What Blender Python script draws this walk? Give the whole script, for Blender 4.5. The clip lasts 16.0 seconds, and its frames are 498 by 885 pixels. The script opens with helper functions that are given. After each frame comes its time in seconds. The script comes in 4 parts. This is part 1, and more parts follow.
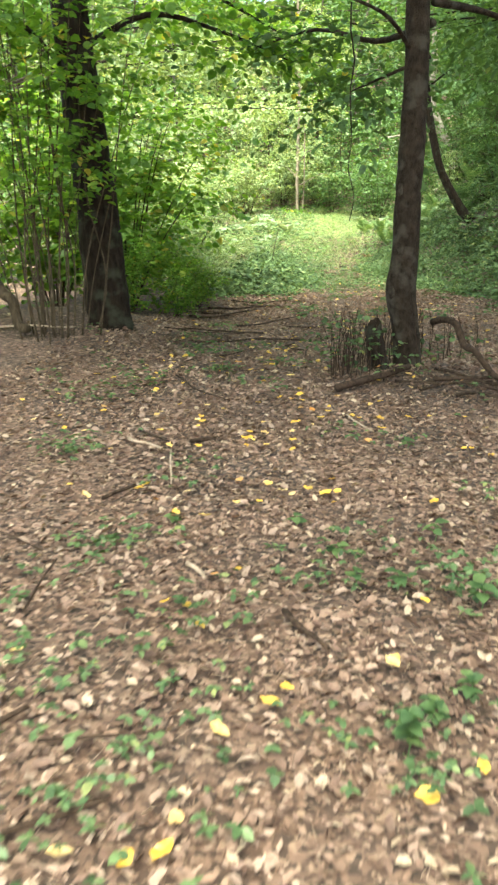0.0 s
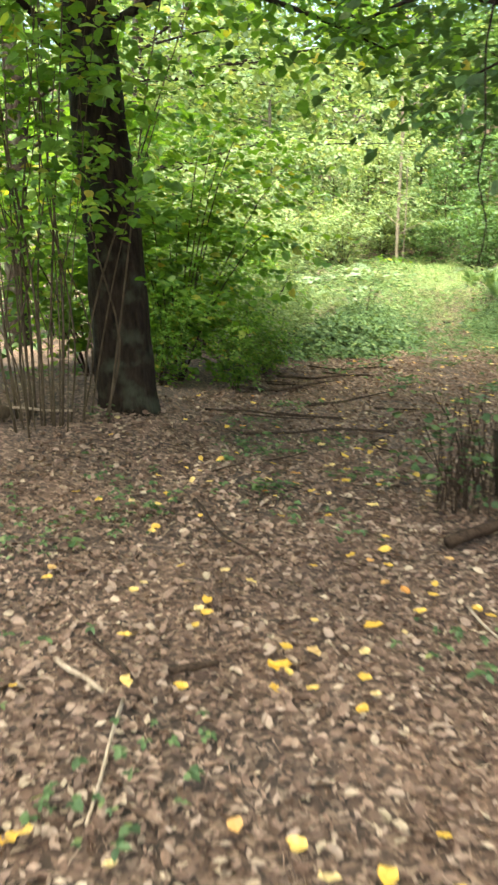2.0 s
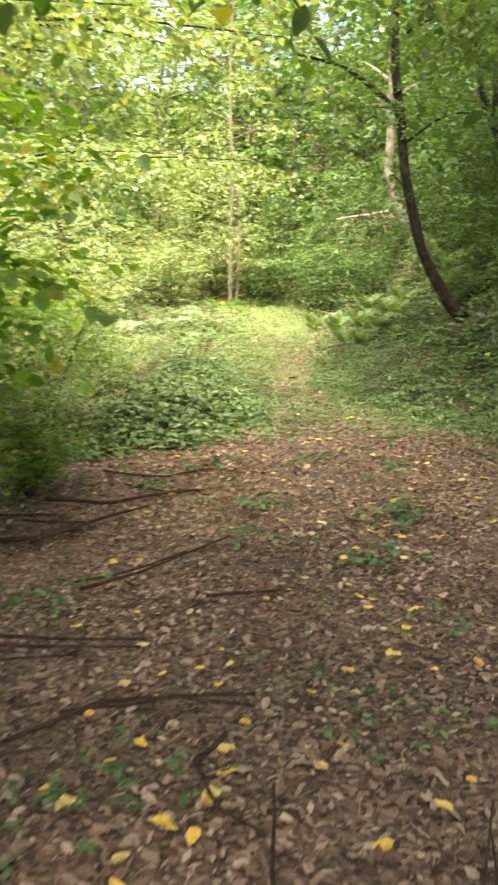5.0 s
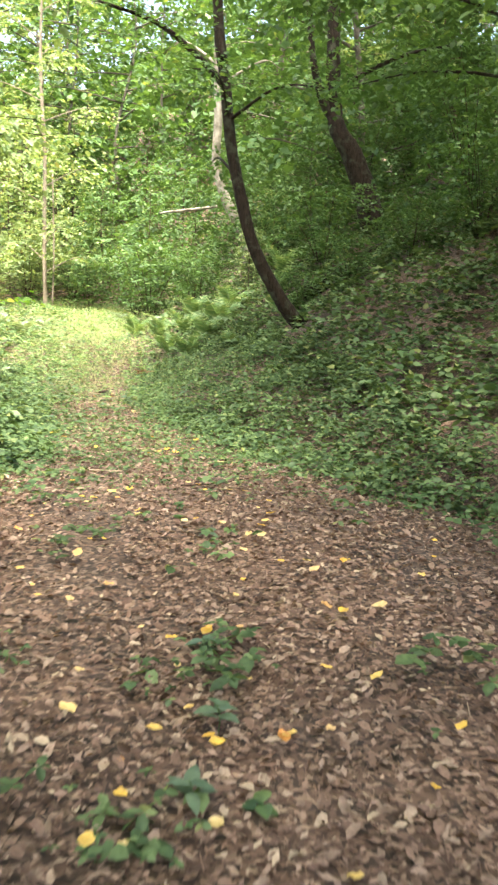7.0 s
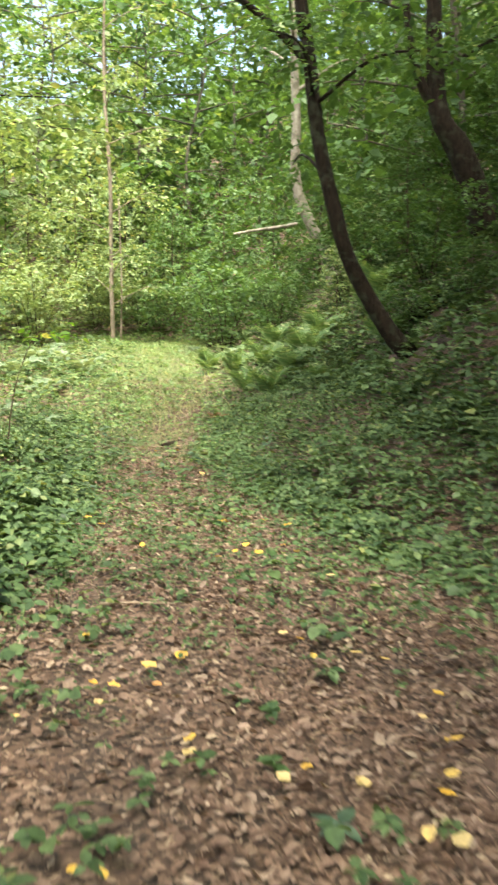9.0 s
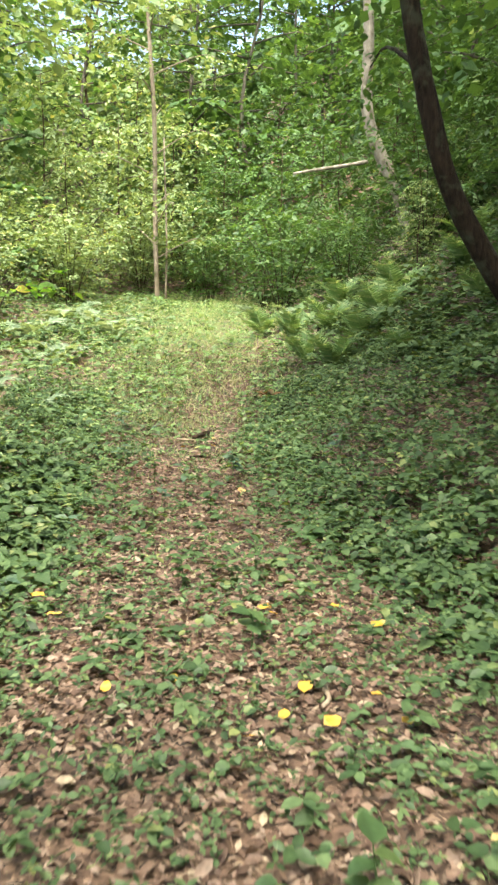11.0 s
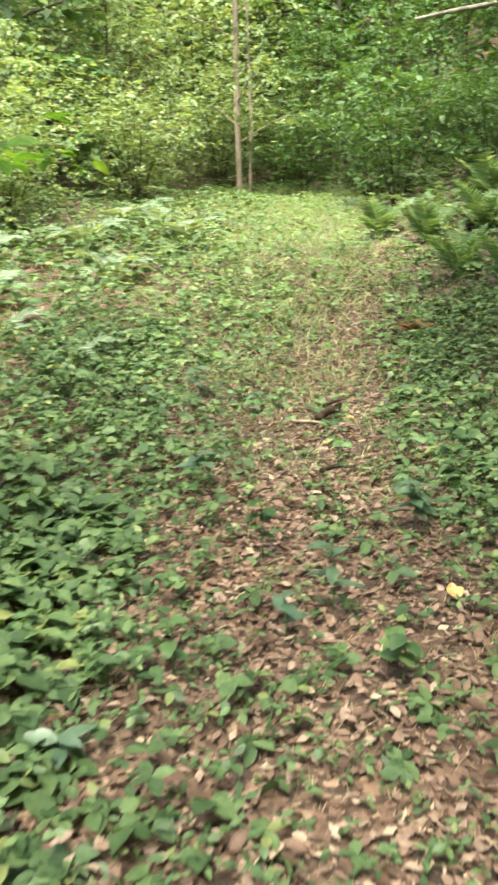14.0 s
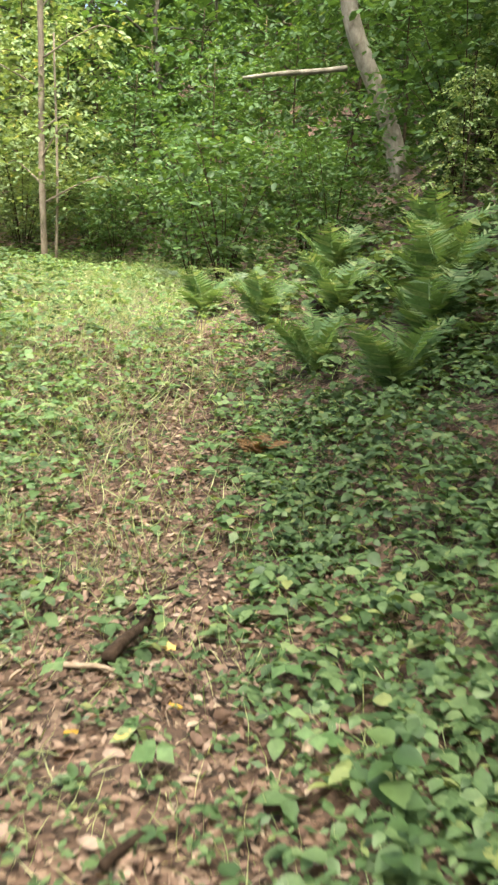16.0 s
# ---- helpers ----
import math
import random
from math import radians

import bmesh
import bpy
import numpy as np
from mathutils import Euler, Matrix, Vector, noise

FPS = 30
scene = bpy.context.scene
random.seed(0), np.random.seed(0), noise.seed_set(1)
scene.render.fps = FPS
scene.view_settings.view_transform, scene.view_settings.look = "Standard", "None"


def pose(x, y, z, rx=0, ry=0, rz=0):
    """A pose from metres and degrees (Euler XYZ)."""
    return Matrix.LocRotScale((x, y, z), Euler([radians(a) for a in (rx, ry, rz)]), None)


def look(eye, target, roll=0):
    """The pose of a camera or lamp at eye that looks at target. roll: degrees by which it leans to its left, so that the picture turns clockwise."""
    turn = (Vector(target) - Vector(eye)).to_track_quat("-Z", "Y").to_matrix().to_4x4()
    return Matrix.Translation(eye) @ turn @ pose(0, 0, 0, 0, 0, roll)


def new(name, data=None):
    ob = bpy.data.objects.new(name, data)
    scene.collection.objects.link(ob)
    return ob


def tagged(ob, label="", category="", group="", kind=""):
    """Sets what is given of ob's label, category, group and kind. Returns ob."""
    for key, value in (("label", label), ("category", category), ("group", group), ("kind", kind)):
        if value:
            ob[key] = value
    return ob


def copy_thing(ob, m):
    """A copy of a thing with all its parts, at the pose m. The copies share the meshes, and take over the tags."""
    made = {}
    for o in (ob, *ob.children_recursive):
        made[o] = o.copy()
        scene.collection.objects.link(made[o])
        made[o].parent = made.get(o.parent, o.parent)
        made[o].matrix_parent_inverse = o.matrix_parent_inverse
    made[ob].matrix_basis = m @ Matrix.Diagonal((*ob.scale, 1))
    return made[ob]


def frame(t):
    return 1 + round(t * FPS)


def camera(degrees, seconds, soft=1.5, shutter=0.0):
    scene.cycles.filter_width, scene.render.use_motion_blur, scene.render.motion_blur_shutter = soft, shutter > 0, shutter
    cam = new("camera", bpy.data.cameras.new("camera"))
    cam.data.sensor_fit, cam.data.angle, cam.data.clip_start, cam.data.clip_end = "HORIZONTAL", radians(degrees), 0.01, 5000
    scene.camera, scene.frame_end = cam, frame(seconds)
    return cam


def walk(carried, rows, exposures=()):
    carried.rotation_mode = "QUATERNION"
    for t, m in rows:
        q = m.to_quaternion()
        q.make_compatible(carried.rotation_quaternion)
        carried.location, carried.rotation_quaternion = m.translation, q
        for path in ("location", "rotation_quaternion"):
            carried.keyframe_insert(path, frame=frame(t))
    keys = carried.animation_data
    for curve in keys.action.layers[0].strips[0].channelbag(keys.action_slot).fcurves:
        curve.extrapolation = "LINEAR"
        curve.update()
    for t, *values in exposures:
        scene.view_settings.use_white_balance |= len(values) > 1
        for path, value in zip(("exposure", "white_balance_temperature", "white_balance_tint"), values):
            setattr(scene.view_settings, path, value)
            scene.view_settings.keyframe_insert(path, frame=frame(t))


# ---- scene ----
cam = camera(33.1, 16.0, soft=2.5, shutter=0.4)
PATH = [
    (0, (0.074, 0.399, 1.458), (0.048, 2.323, 0.913), 0.7),
    (0.5, (0.179, 1.069, 1.425), (0.172, 2.999, 0.9), 1.4),
    (1, (0.207, 1.709, 1.377), (0.223, 3.647, 0.882), 1.5),
    (1.5, (0.254, 2.395, 1.364), (0.15, 4.34, 0.909), 2.3),
    (2, (0.216, 3.01, 1.382), (-0.035, 4.945, 0.944), 1.1),
    (2.5, (0.163, 3.689, 1.372), (-0.142, 5.631, 1.001), 1.5),
    (3, (0.122, 4.364, 1.355), (-0.124, 6.318, 1.007), 1.5),
    (3.5, (0.138, 4.975, 1.363), (-0.054, 6.933, 1.007), 2.1),
    (4, (0.116, 5.594, 1.368), (0.008, 7.561, 1.021), 2.1),
    (4.5, (0.193, 6.225, 1.383), (0.158, 8.195, 1.038), 2.0),
    (5, (0.309, 6.787, 1.423), (0.438, 8.754, 1.084), 1.6),
    (5.2, (0.321, 7.016, 1.416), (0.533, 8.976, 1.08), 1.9),
    (7.3, (1.088, 9.608, 1.344), (1.632, 11.505, 1.022), 1.6),
    (7.5, (1.145, 9.89, 1.328), (1.695, 11.783, 0.991), 0.7),
    (8, (1.28, 10.584, 1.355), (1.692, 12.515, 1.032), -0.1),
    (8.5, (1.317, 11.23, 1.379), (1.709, 13.172, 1.106), -0.2),
    (9, (1.429, 11.886, 1.357), (1.754, 13.843, 1.104), 0.5),
    (9.2, (1.42, 12.205, 1.38), (1.7, 14.17, 1.136), 0.8),
    (11.3, (1.872, 14.961, 1.3), (2.049, 16.921, 0.942), 0.8),
    (11.5, (1.872, 15.181, 1.294), (2.037, 17.141, 0.931), 0.9),
    (12, (1.874, 15.712, 1.29), (2.016, 17.664, 0.882), 0.7),
    (12.3, (1.842, 16.034, 1.263), (1.945, 17.985, 0.836), 1.8),
    (12.5, (1.835, 16.266, 1.265), (1.895, 18.223, 0.857), 1.0),
    (13, (1.78, 16.78, 1.262), (1.788, 18.73, 0.818), 0.1),
    (13.5, (1.742, 17.458, 1.241), (1.567, 19.38, 0.716), -0.8),
    (14, (1.699, 17.967, 1.199), (1.694, 19.883, 0.626), -1.0),
    (14.5, (1.796, 18.542, 1.152), (1.922, 20.473, 0.646), 0.3),
    (15, (1.788, 19.184, 1.118), (2.085, 21.111, 0.671), 2.8),
    (15.5, (1.933, 19.721, 1.125), (2.3, 21.64, 0.699), 2.1),
    (16, (1.963, 20.252, 1.108), (2.39, 22.164, 0.705), 2.4),
]
walk(cam, [(t, look(eye, target, roll)) for t, eye, target, roll in PATH],
     exposures=[(0.0, 2.8, 6700, -8), (2.5, 2.7, 7000, -4), (4.5, 2.7, 8000, 4), (7.5, 2.95, 6800, 4), (8.5, 2.4, 7000, 1), (9.0, 2.3, 7000, 0), (12.0, 2.25, 6700, 0), (14.0, 2.2, 6800, -3), (16.0, 2.05, 6800, 1)])

# ---- world and sun ----
SUN_ELEVATION, SUN_AZIMUTH = 65.0, 168.0  # degrees; azimuth counted west from straight ahead
world = bpy.data.worlds.new("sky")
scene.world = world
world.use_nodes = True
wn = world.node_tree.nodes
sky = wn.new("ShaderNodeTexSky")
sky.sky_type = "NISHITA"
sky.sun_disc = False
sky.sun_elevation, sky.sun_rotation = radians(SUN_ELEVATION), radians(-SUN_AZIMUTH)
sky.dust_density, sky.air_density, sky.ozone_density = 6.0, 1.0, 0.6
wn["Background"].inputs["Strength"].default_value = 0.15
world.node_tree.links.new(sky.outputs[0], wn["Background"].inputs["Color"])

sun_data = bpy.data.lights.new("sun", "SUN")
sun_data.energy, sun_data.angle, sun_data.color = 3.0, radians(20.0), (1.0, 0.96, 0.90)
sun = new("sun", sun_data)
az, el = radians(SUN_AZIMUTH), radians(SUN_ELEVATION)
sun.matrix_world = look((-math.sin(az) * math.cos(el) * 60, math.cos(az) * math.cos(el) * 60, math.sin(el) * 60), (0, 0, 0))


# ---- materials ----
def material(name):
    m = bpy.data.materials.new(name)
    m.use_nodes = True
    nt = m.node_tree
    nt.nodes.clear()
    return m, nt.nodes, nt.links


def ramp(nodes, stops):
    r = nodes.new("ShaderNodeValToRGB")
    el_ = r.color_ramp.elements
    while len(el_) < len(stops):
        el_.new(0.5)
    for e, (p, c) in zip(el_, stops):
        e.position, e.color = p, (*c, 1)
    return r


def leaf_material(name, stops, through_part=0.5, gloss=0.025, rough=0.45, whole=False, mottle=40.0):
    """Thin leaf: each leaf its own tint, with a finer mottle, some light let through, a faint wax gloss."""
    m, n, l = material(name)
    src = n.new("ShaderNodeObjectInfo" if whole else "ShaderNodeNewGeometry")
    r = ramp(n, stops)
    l.new(src.outputs["Random" if whole else "Random Per Island"], r.inputs[0])
    co = n.new("ShaderNodeTexCoord")
    nz = n.new("ShaderNodeTexNoise")
    nz.inputs["Scale"].default_value = mottle
    nz.inputs["Detail"].default_value = 4
    l.new(co.outputs["Object"], nz.inputs["Vector"])
    big = n.new("ShaderNodeTexNoise")
    big.inputs["Scale"].default_value = 0.9
    l.new(co.outputs["Object"], big.inputs["Vector"])
    add = n.new("ShaderNodeMath")
    add.operation = "ADD"
    l.new(nz.outputs["Fac"], add.inputs[0])
    l.new(big.outputs["Fac"], add.inputs[1])
    rng_ = n.new("ShaderNodeMapRange")
    rng_.inputs["From Min"].default_value, rng_.inputs["From Max"].default_value = 0.6, 1.4
    rng_.inputs["To Min"].default_value, rng_.inputs["To Max"].default_value = 0.6, 1.35
    l.new(add.outputs[0], rng_.inputs["Value"])
    mul = n.new("ShaderNodeMix")
    mul.data_type, mul.blend_type = "RGBA", "MULTIPLY"
    mul.inputs["Factor"].default_value = 1.0
    l.new(r.outputs[0], mul.inputs["A"])
    l.new(rng_.outputs[0], mul.inputs["B"])
    col = mul.outputs["Result"]
    d, t, g = n.new("ShaderNodeBsdfDiffuse"), n.new("ShaderNodeBsdfTranslucent"), n.new("ShaderNodeBsdfGlossy")
    g.inputs["Roughness"].default_value = rough
    l.new(col, d.inputs["Color"])
    warm = n.new("ShaderNodeMix")
    warm.data_type, warm.blend_type = "RGBA", "MULTIPLY"
    warm.inputs["Factor"].default_value = 1.0
    warm.inputs["B"].default_value = (1.5, 1.35, 0.6, 1)
    l.new(col, warm.inputs["A"])
    l.new(warm.outputs["Result"], t.inputs["Color"])
    m1, m2, out = n.new("ShaderNodeMixShader"), n.new("ShaderNodeMixShader"), n.new("ShaderNodeOutputMaterial")
    m1.inputs[0].default_value, m2.inputs[0].default_value = through_part, gloss
    l.new(d.outputs[0], m1.inputs[1])
    l.new(t.outputs[0], m1.inputs[2])
    l.new(m1.outputs[0], m2.inputs[1])
    l.new(g.outputs[0], m2.inputs[2])
    l.new(m2.outputs[0], out.inputs[0])
    return m


def rough_material(name, dark, light, scale=8.0, stretch=(1, 1, 1), bump=0.6, spot=None, spot_scale=3.0, rough=0.9, island=False):
    """Bark, soil and wood: two scales of noise, patches of a third colour, and relief."""
    m, n, l = material(name)
    co = n.new("ShaderNodeTexCoord")
    mp = n.new("ShaderNodeMapping")
    mp.inputs["Scale"].default_value = stretch
    l.new(co.outputs["Object"], mp.inputs["Vector"])
    a, b = n.new("ShaderNodeTexNoise"), n.new("ShaderNodeTexNoise")
    a.inputs["Scale"].default_value, a.inputs["Detail"].default_value, a.inputs["Roughness"].default_value = scale, 8, 0.65
    b.inputs["Scale"].default_value, b.inputs["Detail"].default_value = spot_scale, 5
    l.new(mp.outputs[0], a.inputs["Vector"])
    l.new(co.outputs["Object"], b.inputs["Vector"])
    r = ramp(n, [(0.32, dark), (0.68, light)])
    l.new(a.outputs["Fac"], r.inputs[0])
    col = r.outputs[0]
    if spot:
        mask = ramp(n, [(0.52, (0, 0, 0)), (0.66, (1, 1, 1))])
        l.new(b.outputs["Fac"], mask.inputs[0])
        mix = n.new("ShaderNodeMix")
        mix.data_type = "RGBA"
        l.new(mask.outputs[0], mix.inputs["Factor"])
        l.new(col, mix.inputs["A"])
        mix.inputs["B"].default_value = (*spot, 1)
        col = mix.outputs["Result"]
    p, out, bp = n.new("ShaderNodeBsdfPrincipled"), n.new("ShaderNodeOutputMaterial"), n.new("ShaderNodeBump")
    p.inputs["Roughness"].default_value = rough
    p.inputs["Specular IOR Level"].default_value = 0.12
    bp.inputs["Strength"].default_value, bp.inputs["Distance"].default_value = bump, 0.03
    l.new(a.outputs["Fac"], bp.inputs["Height"])
    l.new(bp.outputs[0], p.inputs["Normal"])
    l.new(col, p.inputs["Base Color"])
    l.new(p.outputs[0], out.inputs[0])
    return m


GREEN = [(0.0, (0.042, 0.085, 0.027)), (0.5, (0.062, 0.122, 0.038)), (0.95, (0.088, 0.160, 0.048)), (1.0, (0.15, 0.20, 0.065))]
SUNLIT_GREEN = [(0.0, (0.120, 0.180, 0.075)), (0.5, (0.175, 0.245, 0.110)), (0.95, (0.245, 0.320, 0.155)), (1.0, (0.34, 0.32, 0.11))]
HAZEL = [(0.0, (0.060, 0.140, 0.020)), (0.5, (0.120, 0.235, 0.034)), (0.95, (0.185, 0.300, 0.052)), (1.0, (0.36, 0.30, 0.05))]
COVER = [(0.0, (0.040, 0.072, 0.028)), (0.5, (0.077, 0.126, 0.052)), (0.93, (0.125, 0.182, 0.076)), (1.0, (0.20, 0.22, 0.08))]
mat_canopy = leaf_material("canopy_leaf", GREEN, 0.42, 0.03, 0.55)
mat_sunlit = leaf_material("sunlit_leaf", SUNLIT_GREEN, 0.4, 0.03, 0.55)
mat_hazel = leaf_material("hazel_leaf", HAZEL, 0.55)
mat_cover = leaf_material("herb_leaf", COVER, 0.3, 0.025, 0.5)
mat_fern = leaf_material("fern_leaf", [(0.0, (0.10, 0.18, 0.07)), (0.6, (0.16, 0.25, 0.11)), (1.0, (0.25, 0.31, 0.15))], 0.45, 0.02, 0.5)
mat_bracken = leaf_material("bracken_leaf", [(0.0, (0.14, 0.20, 0.12)), (0.6, (0.22, 0.29, 0.19)), (1.0, (0.32, 0.38, 0.27))], 0.45, 0.02, 0.5)
mat_fern_dry = leaf_material("dry_fern_leaf", [(0.0, (0.11, 0.06, 0.03)), (1.0, (0.22, 0.13, 0.06))], 0.3)
mat_grass = leaf_material("grass_blade", [(0.0, (0.17, 0.25, 0.10)), (0.5, (0.30, 0.37, 0.18)), (1.0, (0.48, 0.48, 0.29))], 0.4)
mat_litter = leaf_material("dead_leaf", [(0.0, (0.060, 0.035, 0.023)), (0.25, (0.130, 0.080, 0.060)), (0.6, (0.202, 0.131, 0.096)),
                                         (0.9, (0.285, 0.205, 0.162)), (1.0, (0.40, 0.31, 0.22))], 0.1, 0.02, 0.6, mottle=60)
mat_yellow = leaf_material("yellow_leaf", [(0.0, (0.50, 0.29, 0.035)), (0.45, (0.58, 0.37, 0.065)), (0.8, (0.54, 0.40, 0.18)), (1.0, (0.44, 0.19, 0.04))],
                           0.15, 0.06, 0.4, whole=True, mottle=30)


def soil_material():
    """Humus: crumbs of broken leaf in many browns, over damp dark patches."""
    m, n, l = material("forest_soil")
    co = n.new("ShaderNodeTexCoord")
    bend = n.new("ShaderNodeTexNoise")
    bend.inputs["Scale"].default_value, bend.inputs["Detail"].default_value = 25.0, 3
    l.new(co.outputs["Object"], bend.inputs["Vector"])
    mix = n.new("ShaderNodeMix")
    mix.data_type, mix.blend_type = "RGBA", "LINEAR_LIGHT"
    mix.inputs["Factor"].default_value = 0.03
    l.new(co.outputs["Object"], mix.inputs["A"])
    l.new(bend.outputs["Color"], mix.inputs["B"])
    cells = n.new("ShaderNodeTexVoronoi")
    cells.inputs["Scale"].default_value = 48.0
    l.new(mix.outputs["Result"], cells.inputs["Vector"])
    split = n.new("ShaderNodeSeparateColor")
    l.new(cells.outputs["Color"], split.inputs[0])
    r = ramp(n, [(0.0, (0.030, 0.019, 0.012)), (0.45, (0.095, 0.056, 0.038)), (0.8, (0.175, 0.108, 0.076)), (1.0, (0.30, 0.21, 0.15))])
    l.new(split.outputs[0], r.inputs[0])
    big = n.new("ShaderNodeTexNoise")
    big.inputs["Scale"].default_value, big.inputs["Detail"].default_value = 1.1, 6
    l.new(co.outputs["Object"], big.inputs["Vector"])
    tone = ramp(n, [(0.35, (0.55, 0.55, 0.55)), (0.65, (1.05, 1.0, 0.95))])
    l.new(big.outputs["Fac"], tone.inputs[0])
    mul = n.new("ShaderNodeMix")
    mul.data_type, mul.blend_type = "RGBA", "MULTIPLY"
    mul.inputs["Factor"].default_value = 1.0
    l.new(r.outputs[0], mul.inputs["A"])
    l.new(tone.outputs[0], mul.inputs["B"])
    p, out, bp = n.new("ShaderNodeBsdfPrincipled"), n.new("ShaderNodeOutputMaterial"), n.new("ShaderNodeBump")
    p.inputs["Roughness"].default_value = 0.95
    bp.inputs["Strength"].default_value, bp.inputs["Distance"].default_value = 0.9, 0.02
    l.new(split.outputs[1], bp.inputs["Height"])
    l.new(bp.outputs[0], p.inputs["Normal"])
    l.new(mul.outputs["Result"], p.inputs["Base Color"])
    l.new(p.outputs[0], out.inputs[0])
    return m


mat_soil = soil_material()
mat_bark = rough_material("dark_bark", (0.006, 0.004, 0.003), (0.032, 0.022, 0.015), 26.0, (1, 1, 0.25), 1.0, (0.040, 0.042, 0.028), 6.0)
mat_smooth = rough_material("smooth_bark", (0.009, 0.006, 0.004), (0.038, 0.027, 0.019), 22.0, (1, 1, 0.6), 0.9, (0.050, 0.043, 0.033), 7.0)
mat_pale = rough_material("pale_bark", (0.12, 0.10, 0.075), (0.33, 0.30, 0.25), 10.0, (1, 1, 0.5), 0.5, (0.12, 0.11, 0.08), 4.0)
mat_grey = rough_material("grey_bark", (0.045, 0.038, 0.030), (0.14, 0.125, 0.10), 12.0, (1, 1, 0.4), 0.6, (0.06, 0.075, 0.04), 2.0)
mat_lit_bark = rough_material("lit_bark", (0.14, 0.11, 0.082), (0.27, 0.225, 0.175), 10.0, (1, 1, 0.5), 0.5)
mat_stem = rough_material("thin_stem_bark", (0.030, 0.022, 0.014), (0.100, 0.074, 0.047), 30.0, (1, 1, 0.3), 0.4)
mat_stick = rough_material("stick_bark", (0.016, 0.010, 0.007), (0.070, 0.045, 0.031), 30.0, (1, 1, 1), 0.6)
mat_wood = rough_material("bare_wood", (0.22, 0.16, 0.11), (0.42, 0.33, 0.25), 25.0, (1, 1, 1), 0.5)


# ---- ground shape ----
def base_height(y):
    return np.interp(y, [-40, -5, 3, 5, 7.5, 10, 14, 18, 20, 23, 25, 28, 33, 40, 50, 70, 110, 400], [-.3, -.05, -.06, -.06, .03, .0, .01, -.09, -.13, -.12, .0, .35, .7, 1.1, 2.6, 10.0, 24.0, 30.0])


def trail(y):
    return np.interp(y, [0, 5, 8, 10, 14, 20, 24, 28, 33, 45], [.05, .12, .5, 1.1, 1.6, 2.0, 2.3, 2.7, 3.3, 4.5])


def bank_foot(y):
    return trail(y) + np.interp(y, [0, 9, 14, 18, 22, 26, 33, 60], [4.5, 3.6, 2.5, 1.6, .9, .8, .7, 2.0])


def height(x, y):
    x, y = np.asarray(x, float), np.asarray(y, float)
    d = np.clip(x - bank_foot(y), 0, None)
    z = base_height(y) + np.where(d < 2, 0.48 * d, 0.96 + 8 * (1 - np.exp(-np.clip(d - 2, 0, None) * 0.85 / 8)))
    z += 0.30 * np.exp(-((x + 2.2) / 1.2) ** 2 - ((y - 9.3) / 1.5) ** 2)
    z += 0.12 * np.exp(-((x - 1.6) / 0.8) ** 2 - ((y - 7.4) / 0.9) ** 2)
    off = np.clip((np.abs(x - trail(y)) - 0.6) / 2.0, 0, 1)
    z += off * (0.06 * np.sin(1.3 * x + 0.7 * y) * np.sin(0.9 * y - 0.5 * x + 1) + 0.03 * np.sin(3.1 * x + 1.7) * np.sin(2.7 * y))
    z += 0.012 * np.sin(5.3 * x + 2.1 * y) * np.sin(4.7 * y - 1.9 * x)
    return z


def H(x, y):
    return float(height(x, y))


# ---- builders ----
def np_mesh(name, verts, faces, mat, smooth=False):
    """verts (n,3) and faces (m,k) as one mesh."""
    me = bpy.data.meshes.new(name)
    verts, faces = np.asarray(verts, np.float32), np.asarray(faces, np.int32)
    m, k = faces.shape
    me.vertices.add(len(verts))
    me.vertices.foreach_set("co", verts.ravel())
    me.loops.add(m * k)
    me.loops.foreach_set("vertex_index", faces.ravel())
    me.polygons.add(m)
    me.polygons.foreach_set("loop_start", np.arange(0, m * k, k, dtype=np.int32))
    if smooth:
        me.polygons.foreach_set("use_smooth", np.ones(m, bool))
    me.materials.append(mat)
    me.update(calc_edges=True)
    return me


def child(name, me, parent, label=""):
    ob = new(name, me)
    ob.parent = parent
    return tagged(ob, label)


def thing(name, x, y, z, label, category, group="", kind="", turn=0.0, size=1.0):
    ob = new(name)
    ob.empty_display_size = 0.1
    ob.matrix_basis = Matrix.LocRotScale((x, y, z), Euler((0, 0, turn)), (size, size, size))
    return tagged(ob, label, category, group, kind)


OVAL = (np.array([(0, 0, 0), (.28, .27, .06), (.66, .26, .05), (1, 0, -.06), (.66, -.26, .05), (.28, -.27, .06)], float), [(0, 3, 2, 1), (0, 5, 4, 3)])
BROAD = (np.array([(0, 0, 0), (.2, .38, .05), (.62, .36, .02), (1, 0, -.12), (.62, -.36, .02), (.2, -.38, .05)], float), [(0, 3, 2, 1), (0, 5, 4, 3)])
CURLED = (np.array([(0, 0, 0), (.25, .24, .16), (.7, .25, .2), (1, 0, .12), (.7, -.25, .2), (.25, -.24, .16)], float), [(0, 3, 2, 1), (0, 5, 4, 3)])
FOLDED = (np.array([(0, 0, 0), (.5, 0, .02), (1, 0, -.16), (.12, .25, .05), (.48, .35, .08), (.82, .17, -.03), (.12, -.25, .05), (.48, -.35, .08), (.82, -.17, -.03)], float),
          [(0, 1, 4, 3), (1, 2, 5, 4), (0, 6, 7, 1), (1, 7, 8, 2)])
CRUMPLED = (np.array([(0, 0, .02), (.5, .03, -.03), (1, -.06, .10), (.16, .22, .14), (.48, .31, .06), (.80, .17, .20), (.2, -.25, .03), (.55, -.26, .19), (.86, -.13, .05)], float),
            [(0, 1, 4, 3), (1, 2, 5, 4), (0, 6, 7, 1), (1, 7, 8, 2)])
